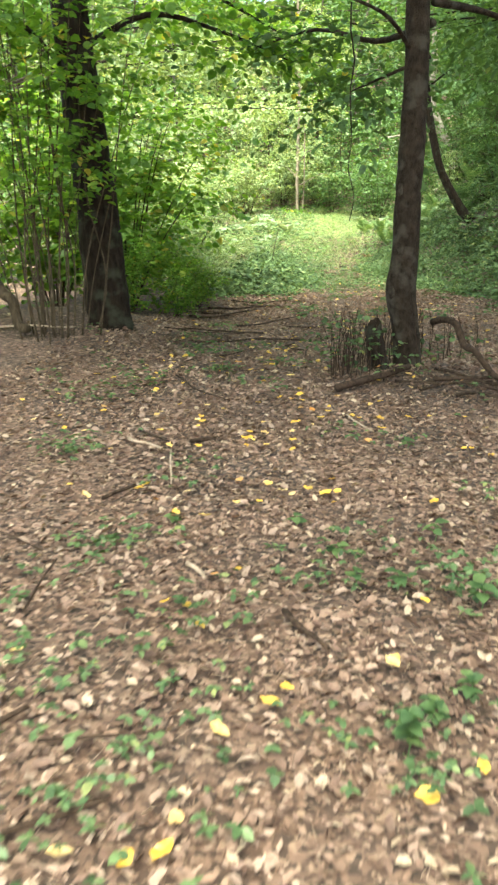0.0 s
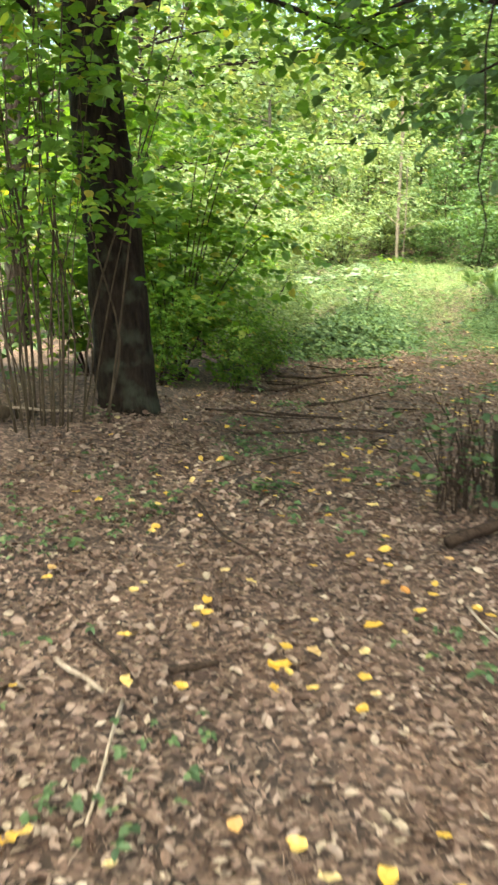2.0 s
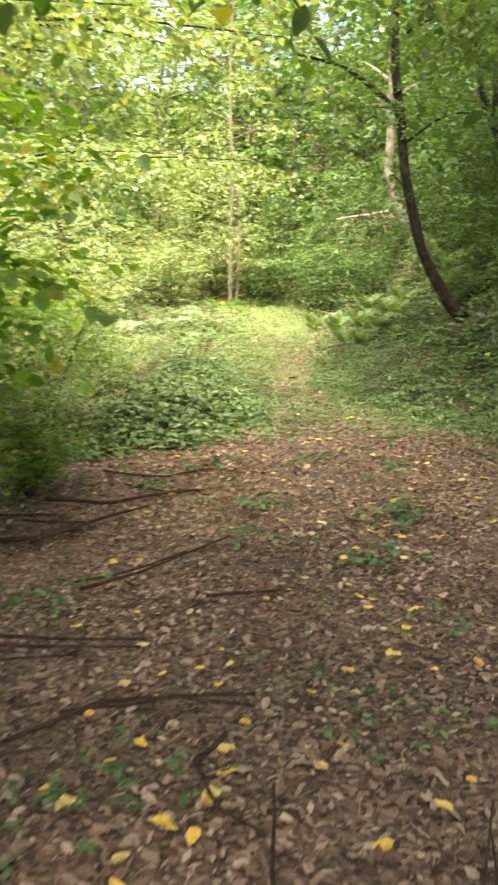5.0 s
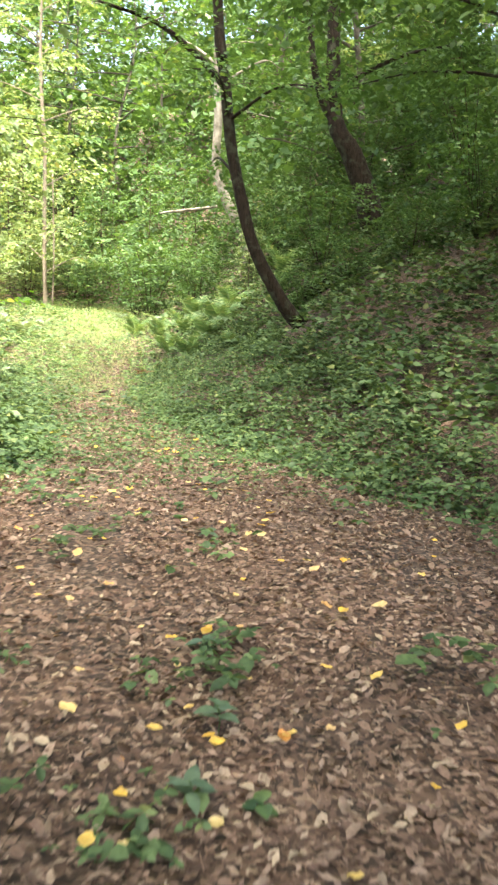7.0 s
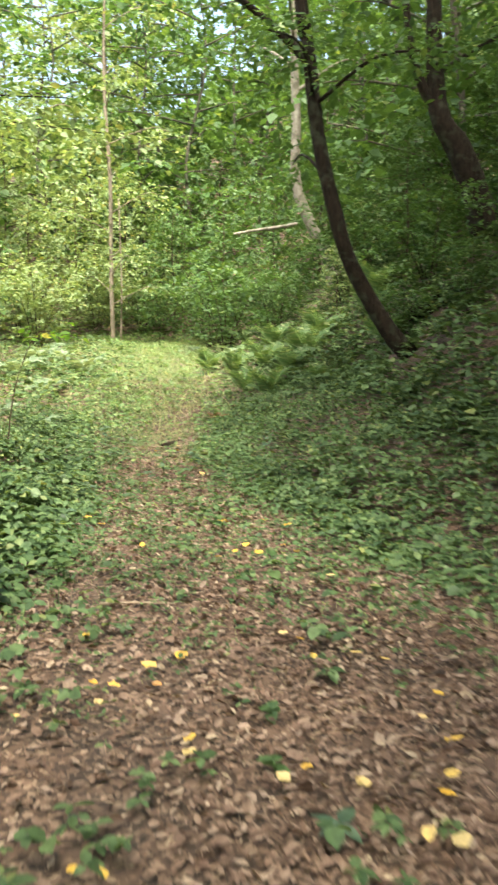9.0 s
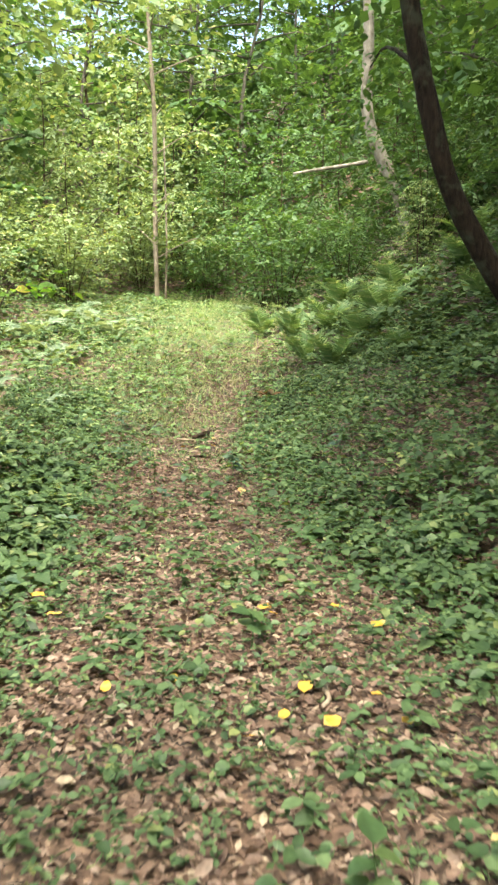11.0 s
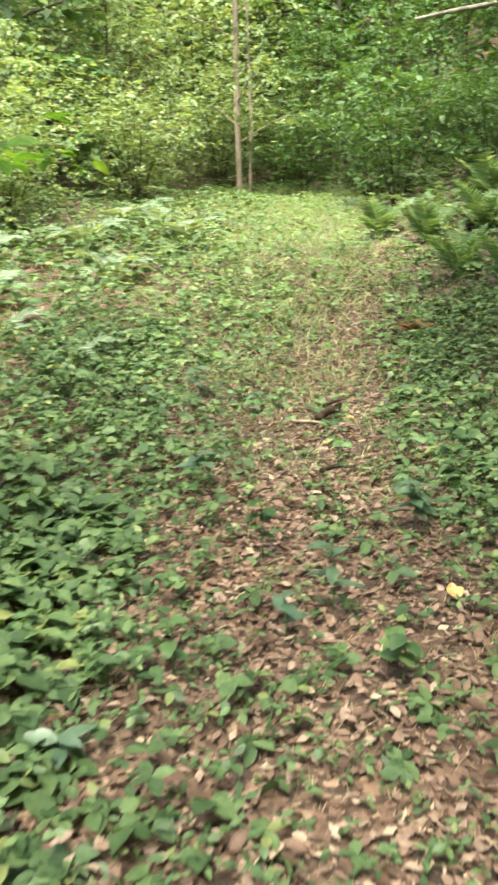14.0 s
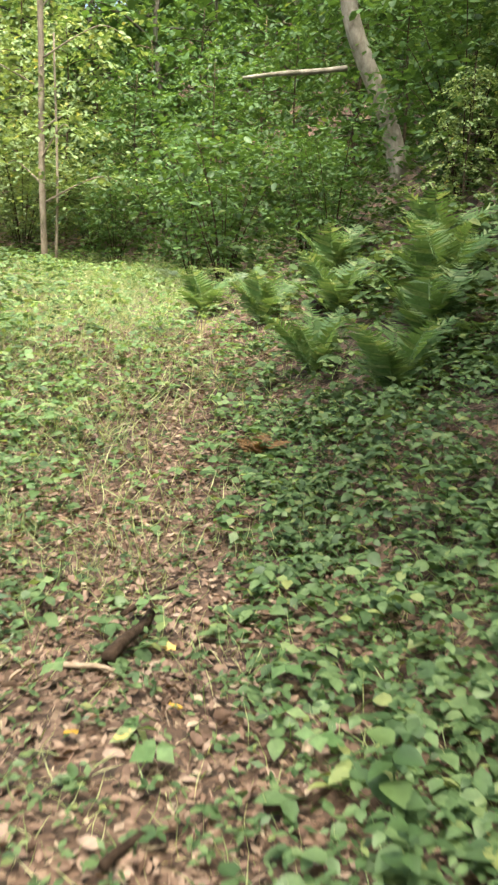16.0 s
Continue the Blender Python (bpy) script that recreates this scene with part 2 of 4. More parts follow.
BLADE = (np.array([(0, .016, 0), (.55, .014, .0), (1, 0, -.22), (.55, -.014, .0)], float), [(0, 3, 2, 1)])
SCRAP = (np.array([(0, 0, 0), (.42, .25, .05), (1, .05, .03), (.56, -.21, .0)], float), [(0, 3, 2, 1)])
STRAW = (np.array([(0, .025, 0), (1, .015, .06), (1.0, -.015, .06), (0, -.025, 0)], float), [(0, 3, 2, 1)])
LOZENGE = (np.array([(0, 0, 0), (.46, .38, .07), (1, 0, -.08), (.46, -.38, .02)], float), [(0, 3, 2, 1)])
PINNA = (np.array([(0, .09, 0), (.55, .07, .02), (1, 0, -.08), (.1, -.09, 0)], float), [(0, 3, 2, 1)])


def unit(v):
    return v / np.maximum(np.linalg.norm(v, axis=-1, keepdims=True), 1e-9)


def leaves(points, dirs, normals, lengths, shape):
    """Vertices and faces of many leaves: base point, direction, upper side and length of each."""
    t, f = shape
    dirs = unit(dirs)
    side = unit(np.cross(normals, dirs))
    up = np.cross(dirs, side)
    n, k = len(points), len(t)
    v = points[:, None] + lengths[:, None, None] * (t[None, :, 0:1] * dirs[:, None] + t[None, :, 1:2] * side[:, None] + t[None, :, 2:3] * up[:, None])
    faces = (np.arange(n) * k)[:, None, None] + np.array(f)[None]
    return v.reshape(-1, 3), faces.reshape(-1, len(f[0]))


def sprays(rng, origins, dirs, length, count, leaf, droop=0.25, shape=OVAL, tilt=0.38):
    """Leafy twigs: flat layered sprays, with leaves set alternately along each twig."""
    m = len(origins)
    dirs = unit(dirs)
    s = np.linspace(0.08, 1.0, count)[None, :, None]
    ln = (length * rng.uniform(0.6, 1.25, m))[:, None, None]
    p = origins[:, None] + dirs[:, None] * s * ln
    p[..., 2] -= droop * (s[..., 0] ** 2) * ln[..., 0]
    flat = unit(np.cross(dirs, np.array([0, 0, 1.0])) + 1e-6)
    sgn = np.where(np.arange(count) % 2, 1.0, -1.0)[None, :, None]
    d = dirs[:, None] * 0.65 + flat[:, None] * sgn * 0.85 + rng.normal(0, 0.28, (m, count, 3))
    d[..., 2] -= droop + 0.1
    nrm = np.array([0, 0, 1.0]) + rng.normal(0, tilt, (m, count, 3))
    p = p + rng.normal(0, 0.03, p.shape) * length
    return leaves(p.reshape(-1, 3), d.reshape(-1, 3), nrm.reshape(-1, 3), leaf * rng.uniform(0.6, 1.25, m * count), shape)


def tube(points, radii, seg=9, wobble=0.0, rng=None, sub=4):
    """A tapered round limb along a smooth line through the points."""
    pts, rad = np.array(points, float), np.array(radii, float)
    n = len(pts)
    if n > 2:
        ext = np.vstack([2 * pts[0] - pts[1], pts, 2 * pts[-1] - pts[-2]])
        out, rr = [], []
        for i in range(n - 1):
            p0, p1, p2, p3 = ext[i:i + 4]
            for u in np.linspace(0, 1, sub, endpoint=False):
                out.append(0.5 * (2 * p1 + (p2 - p0) * u + (2 * p0 - 5 * p1 + 4 * p2 - p3) * u * u + (3 * p1 - p0 - 3 * p2 + p3) * u ** 3))
                rr.append(rad[i] * (1 - u) + rad[i + 1] * u)
        pts, rad = np.vstack([out, pts[-1:]]), np.array(rr + [rad[-1]])
    tan = unit(np.gradient(pts, axis=0))
    ref = np.array([1.0, 0, 0]) if abs(tan[0][0]) < 0.8 else np.array([0, 1.0, 0])
    a = unit(np.cross(tan, ref))
    b = np.cross(tan, a)
    ang = np.linspace(0, 2 * math.pi, seg, endpoint=False)
    r = rad[:, None] * np.ones(seg)
    if wobble and rng is not None:
        r = r * (1 + rng.normal(0, wobble, r.shape))
    v = pts[:, None] + r[..., None] * (np.cos(ang)[None, :, None] * a[:, None] + np.sin(ang)[None, :, None] * b[:, None])
    k = len(pts)
    i, j = np.meshgrid(np.arange(k - 1), np.arange(seg), indexing="ij")
    f = np.stack([i * seg + j, i * seg + (j + 1) % seg, (i + 1) * seg + (j + 1) % seg, (i + 1) * seg + j], -1).reshape(-1, 4)
    v = np.vstack([v.reshape(-1, 3), pts[:1], pts[-1:]])
    caps = []
    for q in range(0, seg, 2):
        caps.append((k * seg, (q + 2) % seg, (q + 1) % seg, q))
        e = (k - 1) * seg
        caps.append((k * seg + 1, e + q, e + (q + 1) % seg, e + (q + 2) % seg))
    return v, np.vstack([f, np.array(caps)])


def merge(pieces):
    vs, fs, o = [], [], 0
    for v, f in pieces:
        vs.append(v)
        fs.append(f + o)
        o += len(v)
    return np.vstack(vs), np.vstack(fs)


def crown_sprays(rng, lines, per, leaf, length, count, spread=1.0, droop=0.25, shape=OVAL, start=0.25, flat=0.35, tilt=0.38):
    """Sprays that grow out along each limb line."""
    o, d = [], []
    for pts in lines:
        pts = np.array(pts, float)
        for _ in range(per):
            u = rng.uniform(start, 1.0) * (len(pts) - 1)
            i = min(int(u), len(pts) - 2)
            p = pts[i] + (pts[i + 1] - pts[i]) * (u - i)
            along = unit(pts[i + 1] - pts[i])
            w = rng.normal(0, 1, 3) * np.array([1, 1, flat])
            o.append(p + w * 0.12 * spread)
            d.append(along * 0.6 + unit(w) * spread)
    return sprays(rng, np.array(o), np.array(d), length, count, leaf, droop, shape, tilt)


# ---- ground, one sheet out to the horizon ----
def ground():
    def axis(lo, hi, step, far):
        mid = list(np.arange(lo, hi, step))
        out, s = [], step
        p = hi
        while p < far:
            out.append(p)
            s *= 1.25
            p += s
        neg, s, p = [], step, lo
        while p > -far:
            s *= 1.25
            p -= s
            neg.append(p)
        return np.array(neg[::-1] + mid + out)
    xs, ys = axis(-5, 9, 0.16, 1500), axis(-1, 34, 0.18, 1500)
    X, Y = np.meshgrid(xs, ys, indexing="ij")
    Z = height(X, Y)
    Z += 0.02 * np.vectorize(lambda a, b: noise.noise((a * 2.2, b * 2.2, 0)))(X, Y) * (np.abs(X) < 20)
    n, m = X.shape
    i, j = np.meshgrid(np.arange(n - 1), np.arange(m - 1), indexing="ij")
    f = np.stack([i * m + j, (i + 1) * m + j, (i + 1) * m + j + 1, i * m + j + 1], -1).reshape(-1, 4)
    ob = new("ground", np_mesh("ground", np.stack([X, Y, Z], -1).reshape(-1, 3), f, mat_soil, True))
    tagged(ob, "dark brown woodland soil rising into a bank beside the trail", "ground", kind="structure")


ground()


def field(rng, n, x0, x1, y0, y1, density):
    """Random places over a stretch, thinned by a density between 0 and 1."""
    x, y = rng.uniform(x0, x1, n), rng.uniform(y0, y1, n)
    keep = rng.uniform(0, 1, n) < density(x, y)
    return x[keep], y[keep]


def patchy(x, y, s=1.0, o=0.0):
    return 0.5 + 0.5 * np.sin(1.9 * s * x + 1.3 * np.sin(1.1 * s * y + o) + o) * np.sin(1.6 * s * y + 1.2 * np.sin(1.4 * s * x - o) + 2 * o)


def cover_density(x, y):
    """Where low green herbs hide the litter."""
    dt = np.abs(x - trail(y))
    late = np.clip((y - 14.6 + np.clip(dt - 1.0, 0, 2) * 1.3) / 3.0, 0, 1)
    clear = np.clip((dt - 0.1) / 0.9, 0.34, 1)
    p = patchy(x, y, 1.3, 0.7)
    bank = np.clip((x - bank_foot(y)) / 1.2, 0, 1) * np.clip((y - 11) / 4, 0, 1)
    west = np.clip((trail(y) - x - 1.6) / 1.0, 0, 1) * np.clip((y - 11.5) / 3, 0, 1)
    d = np.maximum(late * clear * (0.45 + 0.75 * p), np.maximum(bank * (0.4 + 0.6 * p), west * 0.8))
    low = 0.75 * np.clip(patchy(x, y, 2.1, 2.0) - 0.60, 0, 1) / 0.40 * np.where(x < trail(y), 1.0, 0.6)
    return np.clip(np.maximum(d, low), 0, 1)


def thicket(x, y):
    """How tall the bramble and nettle cover stands, nought where the trail is open."""
    side = x - trail(y)
    left = np.clip((-side - np.interp(y, [11, 13, 15, 16.5, 18, 22, 26, 30], [3.4, 2.6, 1.1, .65, .5, .85, 1.3, 1.6])) / 0.9, 0, 1)
    right = np.clip((side - np.interp(y, [11, 13, 15, 17, 19, 20.5, 21.3, 22.5, 24, 28, 32], [3.4, 2.5, 1.7, 1.1, .7, .5, .25, .2, .4, .8, 1.0])) / 0.9, 0, 1)
    lump = 0.35 + 0.8 * patchy(x, y, 1.7, 0.4) * patchy(x, y, 3.1, 1.9) + 0.45 * patchy(x, y, 6.0, 2.6)
    return np.maximum(left * 0.36, right * 0.30) * lump


def litter():
    """Dead leaves: whole curled ones, flat ones and small scraps in between."""
    rng = np.random.default_rng(3)
    u, y1 = field(rng, 190000, -2.4, 2.4, 1.3, 20.0, lambda a, b: np.clip(1.35 - np.abs(a - 0.1) / 3.0, 0.1, 1) * (0.8 + 0.2 * patchy(a, b, 2.6, 1.0)))
    x1 = u + trail(y1)
    x0, y0 = field(rng, 36000, -4.5, 6.5, 1.3, 20.0, lambda a, b: np.where(np.abs(a - trail(b)) > 1.2, 0.95, 0.0))
    u2, y2 = field(rng, 50000, -1.8, 1.6, 20.0, 29.0, lambda a, b: np.clip(1.2 - np.abs(a) / 2.0, 0.1, 1))
    x3, y3 = field(rng, 14000, -3.0, 9.0, 20.0, 31.0, lambda a, b: np.full(a.shape, 0.8))
    x4, y4 = field(rng, 9000, 4.0, 10.0, 11.0, 27.0, lambda a, b: np.full(a.shape, 0.95))
    x, y = np.r_[x1, x0, u2 + trail(y2), x3, x4], np.r_[y1, y0, y2, y3, y4]
    damp = np.exp(-((x - trail(y) + 0.3) / 0.28) ** 2) * np.clip((y - 11.5) / 2, 0, 1) * np.clip((17 - y) / 1.5, 0, 1)
    keep = (rng.uniform(0, 1, len(x)) > 0.72 * damp) & (rng.uniform(0, 1, len(x)) > np.clip(thicket(x, y) / 0.16, 0, 0.9))
    x, y = x[keep], y[keep]
    n = len(x)
    lump = 0.016 * np.abs(np.sin(7 * x + 3 * np.sin(5 * y)) * np.sin(6.1 * y))
    p = np.stack([x, y, height(x, y) + 0.003 + lump + rng.uniform(0, 0.016, n)], -1)
    a = rng.uniform(0, 2 * math.pi, n)
    d = np.stack([np.cos(a), np.sin(a), rng.normal(0.05, 0.22, n)], -1)
    nrm = np.array([0, 0, 1.0]) + rng.normal(0, 0.42, (n, 3))
    kind = rng.uniform(0, 1, n)
    size = (0.016 + 0.034 * rng.uniform(0, 1, n) ** 1.3) * np.where(kind < 0.23, 1.25, 1) * np.where(kind > 0.86, 1.5, 1) * np.where(x - bank_foot(y) > 0.5, 1.6, 1)
    parts = []
    for lo, hi, shape in ((0, .13, CRUMPLED), (.13, .19, CURLED), (.19, .23, OVAL), (.23, .86, SCRAP), (.86, 1.01, STRAW)):
        k = (kind >= lo) & (kind < hi)
        v, f = leaves(p[k], d[k], nrm[k], size[k], shape)
        parts.append((v, f))
    ob = new("leaf_litter", np_mesh("leaf_litter", *merge(parts), mat_litter))
    tagged(ob, "brown and tan curled dead leaves covering the trail floor", "leaf litter", kind="stuff")


litter()


def three_leaves(rng, top, size, shape, out, count=3, dip=-0.12):
    n = len(top)
    a0 = rng.uniform(0, 2 * math.pi, n)
    for k in range(count):
        a = a0 + k * 6.28 / count + rng.normal(0, 0.25, n)
        d = np.stack([np.cos(a), np.sin(a), rng.normal(dip, 0.22, n)], -1)
        out.append(leaves(top, d, np.array([0, 0, 1.0]) + rng.normal(0, 0.32, (n, 3)), size * rng.uniform(0.7, 1.25, n), shape))


def bramble():
    """Tiers of folded leaves on hidden stems beside the trail, in mounds with dark gaps."""
    rng = np.random.default_rng(15)
    thick = lambda a, b: np.clip(thicket(a, b) / 0.08, 0, 1) * (0.45 + 0.55 * patchy(a, b, 2.3, 0.9))
    u, y = field(rng, 47000, -2.4, 2.8, 13.0, 25.5, lambda a, b: thick(a + trail(b), b))
    x = u + trail(y)
    xb, yb = field(rng, 20000, -3.5, 9.0, 12.0, 31.0, lambda a, b: thick(a, b) * ((a - trail(b) > 2.6) | (b > 25.0)))
    xd, yd = field(rng, 16000, 4.3, 9.5, 15.5, 28.0, lambda a, b: 0.3 + 0.7 * patchy(a, b, 2.0, 1.1))
    near = len(x)
    x, y = np.r_[x, xb, xd], np.r_[y, yb, yd]
    n = len(x)
    far = np.arange(n) >= near
    tall = thicket(x, y) * (1 - 0.75 * rng.uniform(0, 1, n) ** 2.2) * rng.uniform(0.85, 1.15, n) + 0.02
    top = np.stack([x + rng.normal(0, .03, n), y + rng.normal(0, .03, n), height(x, y) + tall], -1)
    size = (0.034 + 0.046 * rng.uniform(0, 1, n) ** 1.4) * np.where(far, 1.35, np.where((x < trail(y)) & (y < 21.5), 1.15, np.where(y > 20, 0.8, 0.95)))
    for shape, part_of, count in ((FOLDED, ~far, 3), (BROAD, far, 3)):
        out = []
        three_leaves(rng, top[part_of], size[part_of], shape, out, count)
        ob = new("bramble_thicket", np_mesh("bramble_thicket", *merge(out), mat_cover))
        tagged(ob, "knee-high bramble and nettle leaves massed beside the trail", "ground plants", kind="stuff")


bramble()

# spots where herbs break through the litter near the start: x, y, radius
TUFTS = [(-.36, 2.2, .42), (-.85, 2.9, .35), (.52, 2.48, .26), (.5, 3.75, .38), (.9, 3.5, .3), (-.62, 4.0, .24), (-1.1, 5.4, .3), (.95, 2.6, .3), (-.05, 2.75, .2), (-.35, 3.2, .22), (-.3, 7.6, .3), (-1.0, 7.0, .3), (-.5, 8.6, .35), (.95, 5.6, .2), (1.25, 11.2, .25), (1.6, 12.1, .3), (.7, 12.3, .3)]


def herbs():
    """Low three-leaved herbs on the trail, over the clearing and in tufts on the litter."""
    rng = np.random.default_rng(5)
    xa, ya = field(rng, 12000, -2.6, 2.6, 1.3, 11.0, cover_density)
    xb, yb = field(rng, 34000, -3.2, 8.0, 11.0, 28.0, lambda a, b: cover_density(a, b) * np.clip(1 - thicket(a, b) / 0.2, 0, 1) * np.where(b > 20, np.clip(np.abs(a - trail(b)) / 0.5, 0.55, 1), 1))
    xc, yc = field(rng, 11000, -7.0, 11.0, 27.0, 49.0, lambda a, b: np.clip(np.abs(a - trail(b)) / 1.6, 0.4, 1))
    px, py = [xa, xb, xc], [ya, yb, yc]
    for tx, ty, r in TUFTS:
        m = int(130 * r * r * 3.14)
        a, q = rng.uniform(0, 6.28, m), r * rng.uniform(0, 1, m) ** 0.7
        px.append(tx + q * np.cos(a))
        py.append(ty + q * np.sin(a))
    x, y = np.concatenate(px), np.concatenate(py)
    n = len(x)
    dt = np.abs(x - trail(y))
    tall = np.where(y > 11, rng.uniform(0.03, 0.16, n) * np.clip(0.3 + dt / 1.6, 0.3, 2.0), rng.uniform(0.02, 0.07, n))
    top = np.stack([x, y, height(x, y) + tall + 0.018], -1)
    size = np.where(y > 28, rng.uniform(0.06, 0.12, n), np.where(y > 11, 0.022 + 0.045 * rng.uniform(0, 1, n) ** 1.5, rng.uniform(0.016, 0.036, n)))
    out = []
    half = rng.uniform(0, 1, n) < 0.45
    three_leaves(rng, top[half], size[half], BROAD, out)
    three_leaves(rng, top[~half], size[~half] * 1.1, OVAL, out, 4)
    ob = new("herb_cover", np_mesh("herb_cover", *merge(out), mat_cover))
    tagged(ob, "low green herbs spread over the forest floor", "ground plants", kind="stuff")


herbs()


def small_herbs():
    """Tiny seedlings and moss-like leaves between the litter of the trail."""
    rng = np.random.default_rng(12)
    u, y = field(rng, 20000, -1.6, 1.6, 14.4, 27.0, lambda a, b: np.clip((b - 14.4) / 2.5, 0, 1) * (0.25 + 0.75 * patchy(a * 1.6, b, 2.3, 0.4)) * np.where(b > 20, np.clip(np.abs(a) / 0.5, 0.5, 1), 1))
    x = u + trail(y)
    n = len(x)
    top = np.stack([x, y, height(x, y) + rng.uniform(0.02, 0.07, n)], -1)
    a0 = rng.uniform(0, 2 * math.pi, n)
    out = []
    for k in range(3):
        a = a0 + k * 2.1 + rng.normal(0, 0.3, n)
        d = np.stack([np.cos(a), np.sin(a), rng.normal(0.05, 0.3, n)], -1)
        out.append(leaves(top, d, np.array([0, 0, 1.0]) + rng.normal(0, 0.35, (n, 3)), rng.uniform(0.016, 0.042, n), SCRAP if k else OVAL))
    ob = new("seedling_carpet", np_mesh("seedling_carpet", *merge(out), mat_cover))
    tagged(ob, "tiny green seedlings scattered through the trail litter", "ground plants", kind="stuff")


small_herbs()


def undergrowth():
    """Broad leafy growth that hides the soil on the far slopes and between the trees."""
    rng = np.random.default_rng(8)
    xa, ya = field(rng, 5500, -20, 28, 47.0, 84.0, lambda a, b: np.full(a.shape, 0.95))
    xb, yb = field(rng, 4500, 7.5, 16.0, 10.0, 38.0, lambda a, b: np.full(a.shape, 0.95))
    xc, yc = field(rng, 2500, -14.0, -3.0, 8.0, 36.0, lambda a, b: np.full(a.shape, 0.95))
    xd, yd = field(rng, 4500, -45, 55, 80.0, 130.0, lambda a, b: np.full(a.shape, 0.95))
    x, y = np.r_[xa, xb, xc, xd], np.r_[ya, yb, yc, yd]
    n = len(x)
    out = []
    for k in range(2):
        a = rng.uniform(0, 2 * math.pi, n)
        p = np.stack([x, y, height(x, y) + rng.uniform(0.02, 0.5, n)], -1)
        d = np.stack([np.cos(a), np.sin(a), rng.normal(0.1, 0.4, n)], -1)
        out.append(leaves(p, d, np.array([0, 0, 1.0]) + rng.normal(0, 0.5, (n, 3)), rng.uniform(0.2, 0.5, n) * np.where(y < 40, 0.3, np.where(y > 80, 3.5, 1.0)), BROAD))
    ob = new("undergrowth", np_mesh("undergrowth", *merge(out), mat_canopy))
    tagged(ob, "rough green undergrowth covering the far wooded slopes", "undergrowth", kind="stuff")


undergrowth()


def grass():
    rng = np.random.default_rng(6)

    def open_ground(a, b):
        side = a - trail(b) + 0.5
        return np.clip((b - 20.0) / 4, 0.02, 1) * np.exp(-(side / np.where(side < 0, 2.3, 1.15)) ** 2) * (0.25 + 0.75 * patchy(a, b, 2.2, 0.3))
    x, y = field(rng, 150000, -4.5, 6.5, 18.0, 40.0, open_ground)
    u, yb = field(rng, 26000, -1.6, 1.6, 14.5, 24.0, lambda a, b: np.clip((b - 14.5) / 4, 0, 1) * patchy(a * 1.3, b, 2.0, 1.4) ** 2)
    x, y = np.r_[x, u + trail(yb)], np.r_[y, yb]
    n = len(x)
    p = np.stack([x, y, height(x, y) - 0.01], -1)
    d = np.stack([rng.normal(0, 0.8, n), rng.normal(0, 0.8, n), np.ones(n)], -1)
    ob = new("grass", np_mesh("grass", *leaves(p, d, rng.normal(0, 1, (n, 3)), rng.uniform(0.06, 0.22, n) * np.clip((y - 17) / 8, 0.3, 1.3), BLADE), mat_grass))
    tagged(ob, "thin pale yellow-green grass in the sunlit clearing", "grass", kind="stuff")


grass()


def clearing_herbs():
    """Small bright leaves between the grass of the clearing."""
    rng = np.random.default_rng(16)
    x, y = field(rng, 21000, -4.0, 5.5, 21.0, 41.0, lambda a, b: np.clip((b - 21) / 4, 0, 1) * np.exp(-((a - trail(b) + 0.8) / 2.6) ** 2) * (0.2 + 0.8 * patchy(a, b, 2.8, 2.1)) * np.where(b < 26, np.clip(np.abs(a - trail(b)) / 0.5, 0.4, 1), 1))
    n = len(x)
    top = np.stack([x, y, height(x, y) + rng.uniform(0.03, 0.22, n) * np.clip((y - 19) / 6, 0.3, 1.2)], -1)
    out = []
    three_leaves(rng, top, rng.uniform(0.03, 0.075, n), LOZENGE, out, 4)
    ob = new("clearing_herbs", np_mesh("clearing_herbs", *merge(out), mat_fern))
    tagged(ob, "bright yellow-green herbs growing through the clearing grass", "ground plants", kind="stuff")


clearing_herbs()


# ---- trees ----
def tree(name, label, base, line, radii, limbs, bark, leafmat, seed, leaf=0.10, per=26, length=0.8, count=11, seg=14, wobble=0.03, droop=0.25, category="tree", group="", low=0, low_per=0, shape=OVAL, limb_seg=7, limb_sub=4):
    """A tree: tapered trunk with a flared foot, limbs given as lines from the foot, and a crown of sprays along them."""
    rng = np.random.default_rng(seed)
    t = thing(name, *base, label, category, group)
    child("trunk", np_mesh("trunk", *tube(line, radii, seg, wobble, rng), bark, True), t)
    for pts, r0, r1 in limbs:
        child("limb", np_mesh("limb", *tube(pts, np.linspace(r0, r1, len(pts)), limb_seg, 0.04, rng, limb_sub), bark, True), t)
    child("crown", np_mesh("crown", *crown_sprays(rng, [l[0] for l in limbs[low:]], per, leaf * (1.7 if low else 1), length * (1.3 if low else 1), count, 1.0, droop, shape), leafmat), t)
    if low:
        child("low_foliage", np_mesh("low_foliage", *crown_sprays(rng, [l[0] for l in limbs[:low]], low_per, leaf, length, count, 1.0, droop, shape), leafmat), t)
    return t


def top_limbs(rng, top, n, reach, lift, at=0.45):
    """Limbs spreading from the upper part of a trunk line."""
    line = np.array(top, float)
    out = []
    for k in range(n):
        u = (at + (1 - at) * (k + rng.uniform(0, 0.8)) / n) * (len(line) - 1)
        i = min(int(u), len(line) - 2)
        s = line[i] + (line[i + 1] - line[i]) * (u - i)
        a = k * 2.4 + rng.uniform(-0.4, 0.4)
        r = reach * rng.uniform(0.7, 1.2)
        v = np.array([math.cos(a), math.sin(a), 0])
        out.append(([s, s + v * r * 0.4 + np.array([0, 0, lift * 0.5]), s + v * r * 0.75 + np.array([0, 0, lift * 0.8]), s + v * r + np.array([0, 0, lift * 0.6])], 0.05, 0.012))
    return out


